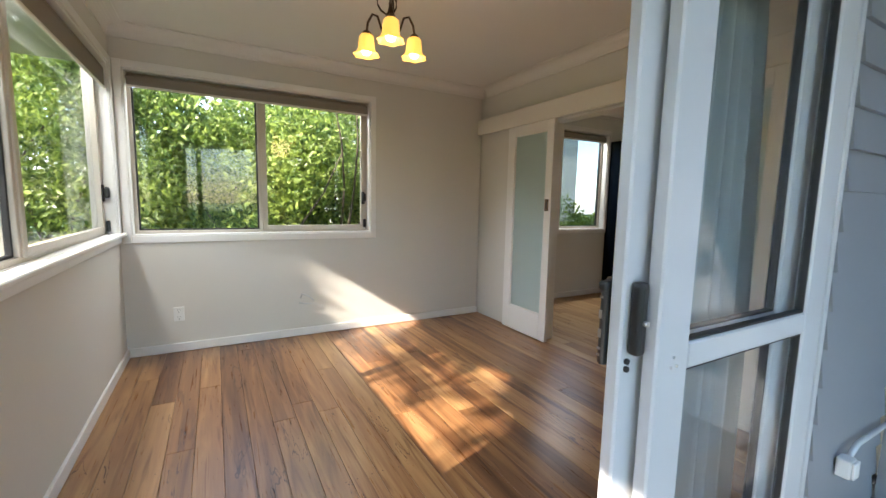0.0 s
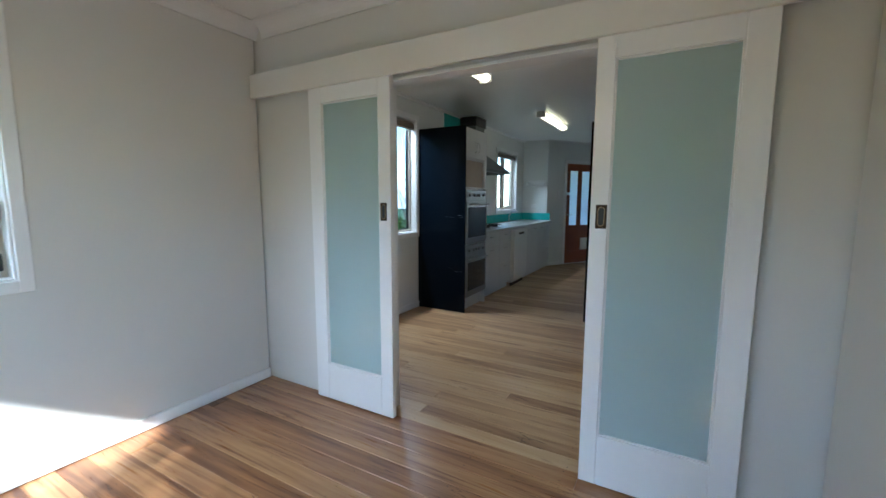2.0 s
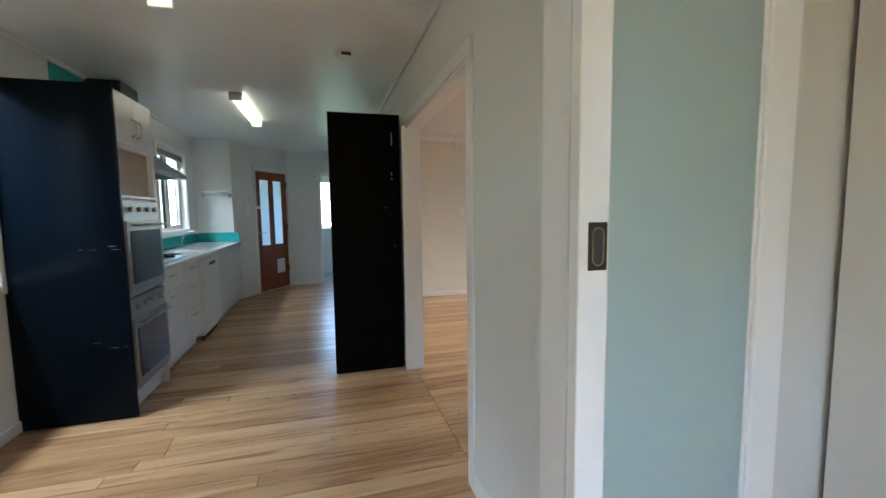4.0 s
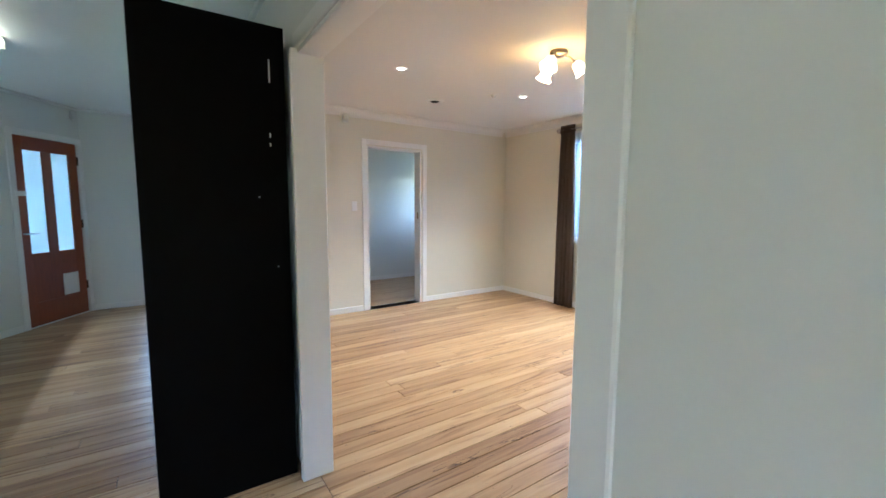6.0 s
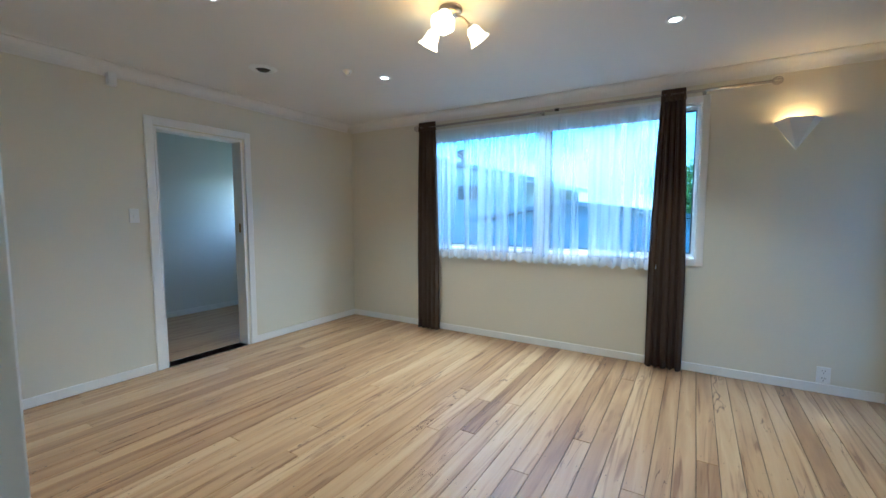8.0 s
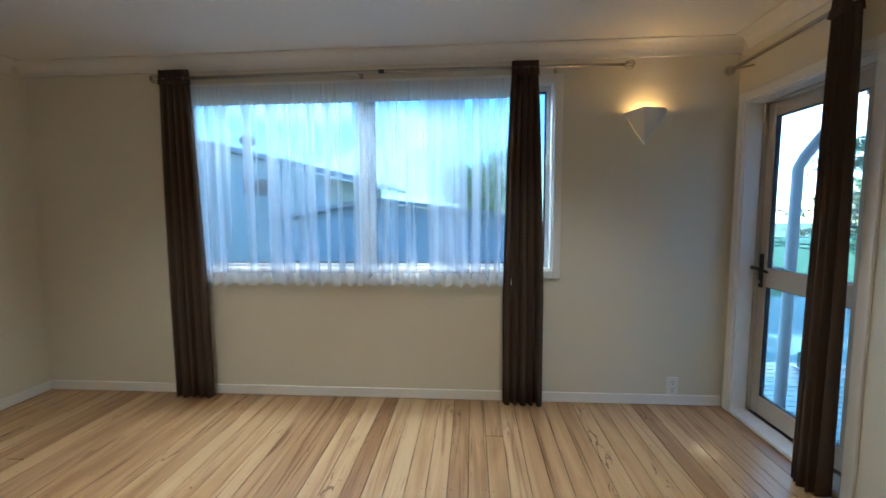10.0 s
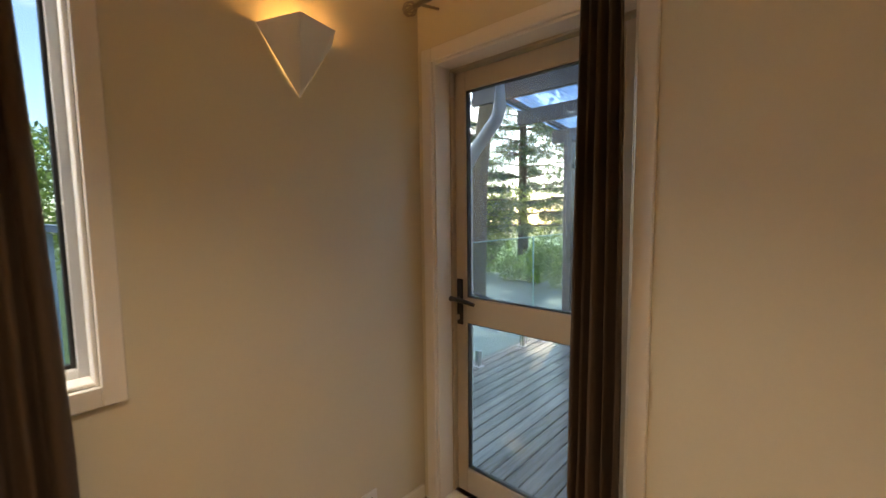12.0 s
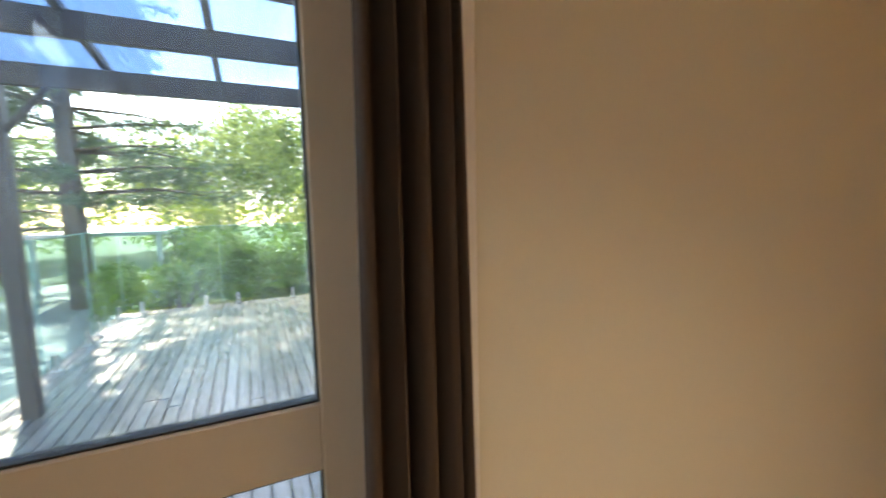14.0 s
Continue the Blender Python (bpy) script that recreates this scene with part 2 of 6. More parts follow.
def frost_mat(name, colour):
    m = bpy.data.materials.new(name)
    m.use_nodes = True
    n, l = m.node_tree.nodes, m.node_tree.links
    b = n["Principled BSDF"]
    b.inputs["Base Color"].default_value, b.inputs["Roughness"].default_value = (*colour, 1), 0.10
    t = n.new("ShaderNodeBsdfTranslucent")
    t.inputs["Color"].default_value = (*colour, 1)
    mix = n.new("ShaderNodeMixShader")
    mix.inputs["Fac"].default_value = 0.45
    l.new(b.outputs[0], mix.inputs[1])
    l.new(t.outputs[0], mix.inputs[2])
    l.new(mix.outputs[0], n["Material Output"].inputs["Surface"])
    return m


def leaf_mat(name, dark, light, seed):
    m = bpy.data.materials.new(name)
    m.use_nodes = True
    n, l = m.node_tree.nodes, m.node_tree.links
    b = n["Principled BSDF"]
    geo = n.new("ShaderNodeNewGeometry")
    ns = n.new("ShaderNodeTexNoise")
    ns.inputs["Scale"].default_value = 1.4
    l.new(geo.outputs["Position"], ns.inputs["Vector"])
    ad = n.new("ShaderNodeMath")
    ad.operation = 'MULTIPLY_ADD'
    ad.inputs[1].default_value = 0.5
    l.new(geo.outputs["Random Per Island"], ad.inputs[0])
    mu = n.new("ShaderNodeMath")
    mu.operation = 'MULTIPLY'
    mu.inputs[1].default_value = 0.6
    l.new(ns.outputs["Fac"], mu.inputs[0])
    l.new(mu.outputs[0], ad.inputs[2])
    r = n.new("ShaderNodeValToRGB")
    r.color_ramp.elements[0].position, r.color_ramp.elements[0].color = 0.25, (*dark, 1)
    r.color_ramp.elements[1].position, r.color_ramp.elements[1].color = 0.8, (*light, 1)
    l.new(ad.outputs[0], r.inputs["Fac"])
    l.new(r.outputs["Color"], b.inputs["Base Color"])
    b.inputs["Roughness"].default_value = 0.42
    t = n.new("ShaderNodeBsdfTranslucent")
    l.new(r.outputs["Color"], t.inputs["Color"])
    mix = n.new("ShaderNodeMixShader")
    mix.inputs["Fac"].default_value = 0.4
    l.new(b.outputs[0], mix.inputs[1])
    l.new(t.outputs[0], mix.inputs[2])
    l.new(mix.outputs[0], n["Material Output"].inputs["Surface"])
    return m


def gathered(m, least, most):
    """Varies how clear a net is across its gathers, where the cloth lies double."""
    n, l = m.node_tree.nodes, m.node_tree.links
    geo = n.new("ShaderNodeNewGeometry")
    mp = n.new("ShaderNodeMapping")
    mp.inputs["Scale"].default_value = (1.0, 0.0, 0.02)
    l.new(geo.outputs["Position"], mp.inputs["Vector"])
    t = n.new("ShaderNodeTexNoise")
    t.inputs["Scale"].default_value, t.inputs["Detail"].default_value = 15.0, 1.5
    l.new(mp.outputs["Vector"], t.inputs["Vector"])
    r = n.new("ShaderNodeMapRange")
    r.inputs["From Min"].default_value, r.inputs["From Max"].default_value = 0.36, 0.60
    r.inputs["To Min"].default_value, r.inputs["To Max"].default_value = least, most
    l.new(t.outputs["Fac"], r.inputs["Value"])
    out = n["Material Output"].inputs["Surface"].links[0].from_node
    l.new(r.outputs["Result"], out.inputs["Fac"])
    return m


def wavy(m, colour, line):
    """Fine wandering darker lines woven up a cloth."""
    n, l = m.node_tree.nodes, m.node_tree.links
    geo = n.new("ShaderNodeNewGeometry")
    mp = n.new("ShaderNodeMapping")
    mp.inputs["Scale"].default_value = (1.0, 1.0, 0.35)
    l.new(geo.outputs["Position"], mp.inputs["Vector"])
    w = n.new("ShaderNodeTexWave")
    w.inputs["Scale"].default_value, w.inputs["Distortion"].default_value, w.inputs["Detail"].default_value, w.inputs["Detail Scale"].default_value = 7.0, 5.0, 1.0, 1.6
    l.new(mp.outputs["Vector"], w.inputs["Vector"])
    r = n.new("ShaderNodeValToRGB")
    r.color_ramp.elements[0].position, r.color_ramp.elements[0].color = 0.10, (*line, 1)
    r.color_ramp.elements[1].position, r.color_ramp.elements[1].color = 0.16, (*colour, 1)
    l.new(w.outputs["Fac"], r.inputs["Fac"])
    l.new(r.outputs["Color"], n["Principled BSDF"].inputs["Base Color"])
    return m


WALL = mat("wall_paint", (0.66, 0.64, 0.595), 0.6, grain=0.03, scale=90, bump=0.05, bump_scale=220, dirt=0.05)
LWALL = mat("living_wall_paint", (0.68, 0.645, 0.54), 0.6, grain=0.03, scale=90, bump=0.05, bump_scale=220, dirt=0.05)
CEIL = mat("ceiling_paint", (0.74, 0.72, 0.69), 0.7, grain=0.02, scale=60, dirt=0.04)
CEIL_K = mat("gloss_ceiling_paint", (0.84, 0.85, 0.84), 0.33, grain=0.02, scale=60, dirt=0.05, bump=0.03, bump_scale=5)
KWALL = mat("kitchen_paint", (0.72, 0.72, 0.685), 0.5, grain=0.03, scale=90, dirt=0.05)
WHITE = mat("white_gloss_paint", (0.80, 0.79, 0.77), 0.32, grain=0.04, scale=30, dirt=0.05, bump=0.06, bump_scale=25)
PELMET = mat("cream_gloss_paint", (0.74, 0.71, 0.65), 0.4, grain=0.04, scale=30, dirt=0.05, bump=0.05, bump_scale=25)
ALU = mat("white_powder_coat", (0.66, 0.67, 0.69), 0.3, grain=0.03, scale=40, dirt=0.04)
DOORALU = mat("door_powder_coat", (0.50, 0.51, 0.53), 0.3, grain=0.03, scale=40, dirt=0.06)
BEIGE = mat("beige_powder_coat", (0.52, 0.47, 0.40), 0.4, grain=0.04, scale=60, dirt=0.05)
BLACK = mat("black_plastic", (0.012, 0.012, 0.013), 0.35, grain=0.2, scale=60)
RUBBER = mat("black_seal", (0.015, 0.015, 0.017), 0.6)
NAVY = mat("black_gloss_panel", (0.003, 0.0055, 0.010), 0.2, spec=0.09, grain=0.3, scale=8, dirt=0.5, bump=0.02, bump_scale=3)
BLACKP = mat("black_painted_panel", (0.0012, 0.0012, 0.0014), 0.4, spec=0.05, grain=0.3, scale=14, dirt=0.6, bump=0.05, bump_scale=12)
CAB = mat("white_cabinet", (0.66, 0.66, 0.66), 0.3, grain=0.03, scale=30, dirt=0.04)
SHELFM = mat("raw_shelf_lining", (0.42, 0.35, 0.28), 0.6, grain=0.1, scale=20, dirt=0.1)
STEEL = mat("brushed_steel", (0.55, 0.55, 0.55), 0.28, 1.0, grain=0.1, scale=30, stretch=(1, 1, 30))
HOODSTEEL = mat("dull_hood_steel", (0.16, 0.16, 0.16), 0.35, 1.0, grain=0.1, scale=30, stretch=(30, 1, 1))
OVENSTEEL = mat("oven_steel", (0.30, 0.30, 0.29), 0.38, 1.0, grain=0.1, scale=30, stretch=(30, 1, 1))
OVENGLASS = mat("oven_glass", (0.015, 0.015, 0.016), 0.06, grain=0.1)
TEAL = mat("teal_splashback", (0.06, 0.42, 0.40), 0.18, grain=0.05, scale=20, dirt=0.06)
BENCH = mat("speckled_worktop", (0.55, 0.56, 0.55), 0.3, grain=0.3, scale=180)
DOORWOOD = mat("varnished_red_wood", (0.23, 0.055, 0.018), 0.3, grain=0.5, scale=14, dirt=0.2, stretch=(4, 4, 0.5), bump=0.05, bump_scale=30)
BRASS = mat("aged_brass", (0.28, 0.20, 0.11), 0.35, 1.0, grain=0.3, scale=40)
BRONZE = mat("dark_bronze", (0.06, 0.04, 0.028), 0.4, 0.9, grain=0.3, scale=40)
NICKEL = mat("brushed_nickel", (0.42, 0.38, 0.34), 0.3, 1.0, grain=0.1, scale=40)
PLASTIC = mat("white_plastic", (0.78, 0.78, 0.76), 0.4, grain=0.02)
SLOT = mat("dark_slot", (0.03, 0.03, 0.03), 0.6)
BLIND = mat("taupe_blind", (0.24, 0.21, 0.18), 0.7, grain=0.1, scale=200, stretch=(1, 1, 8))
AMBER = mat("amber_glass", (0.85, 0.55, 0.18), 0.3, emit=(1.0, 0.50, 0.09), strength=0.16)
BULB = mat("warm_bulb", (1, 0.9, 0.7), 0.4, emit=(1.0, 0.80, 0.45), strength=1.6)
OPAL = mat("opal_glass", (0.9, 0.85, 0.75), 0.3, emit=(1.0, 0.78, 0.45), strength=0.22)
LEDM = mat("downlight_lens", (1, 1, 1), 0.4, emit=(1.0, 0.88, 0.68), strength=1.2)
TUBE = mat("tube_diffuser", (0.9, 0.88, 0.8), 0.4, emit=(1.0, 0.86, 0.55), strength=0.34)
PLASTER = mat("sconce_plaster", (0.74, 0.73, 0.71), 0.6, grain=0.03)
FLOOR_D = wood_mat("dining_boards", (0.115, 0.046, 0.020), (0.31, 0.150, 0.064), (0.55, 0.335, 0.150), 0.30, 0.9, 3.0, 0.25)
FLOOR_K = wood_mat("pale_boards", (0.27, 0.140, 0.060), (0.47, 0.295, 0.145), (0.61, 0.435, 0.25), 0.36, 0.8, 8.0, 0.15)
DECKM = wood_mat("deck_boards", (0.09, 0.085, 0.085), (0.16, 0.15, 0.15), (0.26, 0.25, 0.25), 0.28, 0.5, 5.0, 0.35, 'x')
SUBFLOOR = mat("dark_gap", (0.03, 0.02, 0.015), 0.9)
GLASS = glass_mat("window_glass", (0.97, 0.98, 0.98))
# Tints added to tone down the bright outside view; the first also blues it.
SKYDIMGLASS = glass_mat("sky_dimming_glass", (0.41, 0.50, 0.59))
DECKGLASS = glass_mat("deck_door_glass", (0.74, 0.80, 0.85), haze=0.05)
HALLDIMGLASS = glass_mat("view_dimming_glass", (0.42, 0.46, 0.48))
SINKDIMGLASS = glass_mat("slight_dimming_glass", (0.66, 0.70, 0.71))
RAILGLASS = glass_mat("rail_glass", (0.74, 0.90, 0.90))
EDGEGLASS = mat("green_glass_edge", (0.25, 0.48, 0.46), 0.2, grain=0.05)
FROST = frost_mat("frosted_glass", (0.62, 0.74, 0.73))
FROSTW = frost_mat("white_frosted_glass", (0.75, 0.80, 0.86))
CURTAIN = cloth_mat("brown_curtain", (0.074, 0.049, 0.036), (0.07, 0.045, 0.03), 0.12)
GREYCURT = cloth_mat("grey_patterned_curtain", (0.25, 0.26, 0.29), (0.28, 0.28, 0.31), 0.25)
wavy(GREYCURT, (0.38, 0.385, 0.42), (0.15, 0.15, 0.18))
LINING = cloth_mat("pale_lining", (0.36, 0.42, 0.43), (0.34, 0.40, 0.41), 0.2)
NET = cloth_mat("white_net", (0.72, 0.75, 0.80), (0.62, 0.70, 0.82), 0.5, clear=0.66)
gathered(NET, 0.30, 0.90)
BOARD = mat("grey_weatherboard", (0.21, 0.225, 0.25), 0.5, grain=0.05, scale=60, dirt=0.1)
CREAMBOARD = mat("cream_weatherboard", (0.62, 0.60, 0.54), 0.6, grain=0.05, scale=30, dirt=0.1)
SHEDWALL = mat("shed_cladding", (0.54, 0.59, 0.65), 0.6, grain=0.05, scale=30, dirt=0.1)
ROOFM = mat("grey_roof", (0.34, 0.36, 0.39), 0.5, grain=0.1, scale=20, dirt=0.2)
DARKTIMBER = mat("dark_stained_timber", (0.055, 0.040, 0.038), 0.55, grain=0.3, scale=14, dirt=0.3, stretch=(1, 0.3, 1))
PVC = mat("white_pvc", (0.58, 0.60, 0.62), 0.4, grain=0.05, scale=20, dirt=0.1)
GRASS = mat("lawn", (0.07, 0.12, 0.035), 0.9, grain=0.6, scale=30, dirt=0.5)
CONCRETE = mat("concrete_drive", (0.34, 0.34, 0.34), 0.8, grain=0.2, scale=30, dirt=0.3)
BARK = mat("bark", (0.10, 0.075, 0.055), 0.9, grain=0.5, scale=10, dirt=0.3, bump=0.6, bump_scale=14)
LEAF = leaf_mat("hedge_leaf", (0.05, 0.115, 0.022), (0.42, 0.52, 0.12), 1)
LEAF2 = leaf_mat("shrub_leaf", (0.08, 0.17, 0.03), (0.40, 0.50, 0.08), 2)
LEAF3 = leaf_mat("conifer_needle", (0.025, 0.06, 0.03), (0.12, 0.20, 0.08), 3)
ROOFSHEET = sheet_mat("clear_roof_sheet", (0.45, 0.66, 0.95), (0.22, 0.42, 0.72))


# ---- mesh helpers ----
def add_box(bm, x0, x1, y0, y1, z0, z1, bevel=0.0, segments=1):
    r = bmesh.ops.create_cube(bm, size=1.0, matrix=Matrix.LocRotScale(((x0 + x1) / 2, (y0 + y1) / 2, (z0 + z1) / 2), None, (abs(x1 - x0), abs(y1 - y0), abs(z1 - z0))))
    if bevel:
        es = list({e for v in r["verts"] for e in v.link_edges})
        bmesh.ops.bevel(bm, geom=es, offset=bevel, segments=segments, affect='EDGES', profile=0.5)
    return bm


def box(x0, x1, y0, y1, z0, z1, bevel=0.0, segments=1):
    return add_box(bmesh.new(), x0, x1, y0, y1, z0, z1, bevel, segments)


def add_tube(bm, pts, r, sides=8, caps=True):
    """A round bar along points; r: a radius, or one for each point."""
    pts = [Vector(p) for p in pts]
    rr = r if isinstance(r, (list, tuple)) else [r] * len(pts)
    rings = []
    for i, p in enumerate(pts):
        d = (pts[min(i + 1, len(pts) - 1)] - pts[max(i - 1, 0)]).normalized()
        q = d.to_track_quat('Z', 'Y')
        rings.append([bm.verts.new(p + q @ Vector((rr[i] * math.cos(2 * math.pi * k / sides), rr[i] * math.sin(2 * math.pi * k / sides), 0))) for k in range(sides)])
    for a_, b_ in zip(rings, rings[1:]):
        for k in range(sides):
            f = bm.faces.new((a_[k], a_[(k + 1) % sides], b_[(k + 1) % sides], b_[k]))
            f.smooth = True
    if caps:
        bm.faces.new(rings[0][::-1])
        bm.faces.new(rings[-1])
    return bm


def tube(pts, r, sides=8):
    return add_tube(bmesh.new(), pts, r, sides)


def lathe(profile, sides=24, at=(0, 0, 0), wave=0.0, lobes=6):
    """Turned about z; profile: (radius, z) pairs from one end to the other; wave ruffles the last ring."""
    bm = bmesh.new()
    rings = []
    for i, (r, z) in enumerate(profile):
        amount = wave * (i / (len(profile) - 1)) ** 3
        ring = []
        for k in range(sides):
            th = 2 * math.pi * k / sides
            q = r * (1 + amount * math.cos(lobes * th))
            ring.append(bm.verts.new((at[0] + q * math.cos(th), at[1] + q * math.sin(th), at[2] + z)))
        rings.append(ring)
    for a_, b_ in zip(rings, rings[1:]):
        for k in range(sides):
            bm.faces.new((a_[k], a_[(k + 1) % sides], b_[(k + 1) % sides], b_[k])).smooth = True
    return bm


def mesh_of(bm, name, material):
    bmesh.ops.recalc_face_normals(bm, faces=bm.faces[:])
    me = bpy.data.meshes.new(name)
    bm.to_mesh(me)
    bm.free()
    me.materials.append(material)
    return me


def part(name, bm, material, parent, label=""):
    ob = new(name, mesh_of(bm, name, material))
    ob.parent = parent
    if label:
        ob["label"] = label
    return ob


def single(name, bm, material, label, category, group="", kind=""):
    return tagged(new(name, mesh_of(bm, name, material)), label, category, group, kind)


def thing(name, label, category, at=(0, 0, 0), rz=0.0, group="", kind=""):
    ob = new(name)
    ob.matrix_basis = pose(*at, 0, 0, rz)
    ob.empty_display_size = 0.05
    return tagged(ob, label, category, group, kind)


def wall(name, axis, a0, a1, b0, b1, z0, z1, holes, material, label):
    """A wall along x or y from a0 to a1, of thickness b0 to b1, with holes (a0, a1, z0, z1) right through."""
    ca = sorted({a0, a1, *[h[0] for h in holes], *[h[1] for h in holes]})
    cz = sorted({z0, z1, *[h[2] for h in holes], *[h[3] for h in holes]})
    ca, cz = [c for c in ca if a0 <= c <= a1], [c for c in cz if z0 <= c <= z1]

    def full(i, j):
        if not (0 <= i < len(ca) - 1 and 0 <= j < len(cz) - 1):
            return False
        m_a, m_z = (ca[i] + ca[i + 1]) / 2, (cz[j] + cz[j + 1]) / 2
        return not any(h[0] < m_a < h[1] and h[2] < m_z < h[3] for h in holes)

    bm = bmesh.new()
    put = (lambda a_, b_, z: (a_, b_, z)) if axis == 'x' else (lambda a_, b_, z: (b_, a_, z))

    def quad(*ps):
        bm.faces.new([bm.verts.new(put(*p)) for p in ps])

    for i in range(len(ca) - 1):
        for j in range(len(cz) - 1):
            if not full(i, j):
                continue
            p, q, u, v = ca[i], ca[i + 1], cz[j], cz[j + 1]
            quad((p, b0, u), (q, b0, u), (q, b0, v), (p, b0, v))
            quad((p, b1, u), (p, b1, v), (q, b1, v), (q, b1, u))
            if not full(i - 1, j):
                quad((p, b0, u), (p, b0, v), (p, b1, v), (p, b1, u))
            if not full(i + 1, j):
                quad((q, b0, u), (q, b1, u), (q, b1, v), (q, b0, v))
            if not full(i, j - 1):
                quad((p, b0, u), (p, b1, u), (q, b1, u), (q, b0, u))
            if not full(i, j + 1):
                quad((p, b0, v), (q, b0, v), (q, b1, v), (p, b1, v))
    bmesh.ops.remove_doubles(bm, verts=bm.verts[:], dist=0.0005)
    return single(name, bm, material, label, "wall", kind="structure")


# ---- structure ----
CEILING = 2.48
wall("wall_dining_north", 'x', 0.385, 3.75, 4.88, 5.02, 0, CEILING, [(0.58, 2.47, 0.955, 2.19)], WALL, "warm off-white plaster wall with a wide window")
wall("wall_dining_west", 'y', 1.62, 4.88, 0.365, 0.505, 0, CEILING, [(2.06, 4.80, 0.965, 2.19)], WALL, "warm off-white plaster wall with a wide window")
wall("wall_entrance", 'x', 0.385, 3.75, 1.62, 1.76, 0, CEILING, [(0.75, 3.08, 0.0, 2.06)], WALL, "plaster wall with a wide glazed sliding door")
wall("wall_sliding_doors", 'y', 1.62, 5.16, 3.77, 3.88, 0, CEILING, [(2.60, 3.80, 0.0, 2.0)], WALL, "warm off-white wall with a wide double sliding doorway")
wall("wall_kitchen_north", 'x', 3.88, 10.06, 5.02, 5.16, 0, CEILING, [(5.12, 5.98, 0.93, 2.24), (8.52, 9.50, 1.13, 2.16)], KWALL, "pale grey kitchen wall with two windows")
wall("wall_hall_south", 'x', 3.88, 9.30, 2.39, 2.50, 0, CEILING, [(4.742, 6.28, 0.0, 2.02)], KWALL, "pale wall with a wide opening to the living room")
wall("wall_living_west", 'y', -1.58, 2.39, 3.88, 4.07, 0, CEILING, [(-1.35, -0.48, 0.0, 2.07)], LWALL, "warm off-white wall with a glazed deck door")
wall("wall_living_south", 'x', 4.07, 9.30, -1.58, -1.44, 0, CEILING, [(5.268, 7.95, 0.962, 2.248)], LWALL, "warm off-white wall with a wide curtained window")
wall("wall_living_east", 'y', -1.44, 2.39, 9.16, 9.30, 0, CEILING, [(0.10, 0.89, 0.0, 2.08)], LWALL, "warm off-white wall with an open doorway")
wall("wall_kitchen_end", 'y', 4.52, 5.02, 9.93, 10.06, 0, CEILING, [], KWALL, "short pale grey wall at the end of the worktop")
wall("wall_kitchen_east", 'y', 2.50, 3.80, 11.05, 11.19, 0, CEILING, [(2.55, 3.22, 0.0, 2.05)], KWALL, "pale grey wall with a doorway to the laundry")
wall("wall_hall_far_south", 'x', 9.30, 11.19, 2.39, 2.50, 0, CEILING, [], KWALL, "plain pale wall")
wall("wall_bedroom_east", 'y', -1.58, 2.39, 11.07, 11.19, 0, CEILING, [], KWALL, "plain grey wall of the room beyond the doorway")
wall("wall_bedroom_south", 'x', 9.30, 11.07, -1.58, -1.44, 0, CEILING, [(10.3, 10.9, 1.2, 1.9)], KWALL, "plain grey wall of the room beyond the doorway")
# opening added here to let daylight into the laundry
wall("wall_laundry_east", 'y', 2.0, 4.2, 12.4, 12.5, 0, CEILING, [(2.5, 3.4, 1.0, 2.0)], KWALL, "plain pale laundry wall")
wall("wall_laundry_north", 'x', 11.19, 12.4, 3.85, 3.95, 0, CEILING, [], KWALL, "plain pale laundry wall")
wall("wall_laundry_south", 'x', 11.19, 12.4, 2.0, 2.1, 0, CEILING, [], KWALL, "plain pale laundry wall")

# the slanting wall with the back door
DG_A, DG_B = Vector((9.93, 4.52, 0)), Vector((11.05, 3.80, 0))
DG_L = (DG_B - DG_A).length
DG_RZ = math.degrees(math.atan2(DG_B.y - DG_A.y, DG_B.x - DG_A.x))
w_d = wall("wall_back_door", 'x', 0, DG_L, 0.0, 0.12, 0, CEILING, [(0.50, 1.28, 0.0, 2.05)], KWALL, "slanting pale grey wall with the back door")
w_d.matrix_basis = pose(DG_A.x, DG_A.y, 0, 0, 0, DG_RZ)


def slab(name, x0, x1, y0, y1, z0, z1, material, label, category):
    return single(name, box(x0, x1, y0, y1, z0, z1), material, label, category, kind="structure")


slab("ceiling_dining", 0.365, 3.88, 1.62, 5.02, CEILING, CEILING + 0.1, CEIL, "white painted dining ceiling", "ceiling")
slab("ceiling_kitchen", 3.88, 12.5, 2.445, 5.16, CEILING, CEILING + 0.1, CEIL_K, "white gloss painted kitchen ceiling", "ceiling")
slab("ceiling_living", 3.88, 12.5, -1.58, 2.445, CEILING, CEILING + 0.1, CEIL, "white painted living room ceiling", "ceiling")


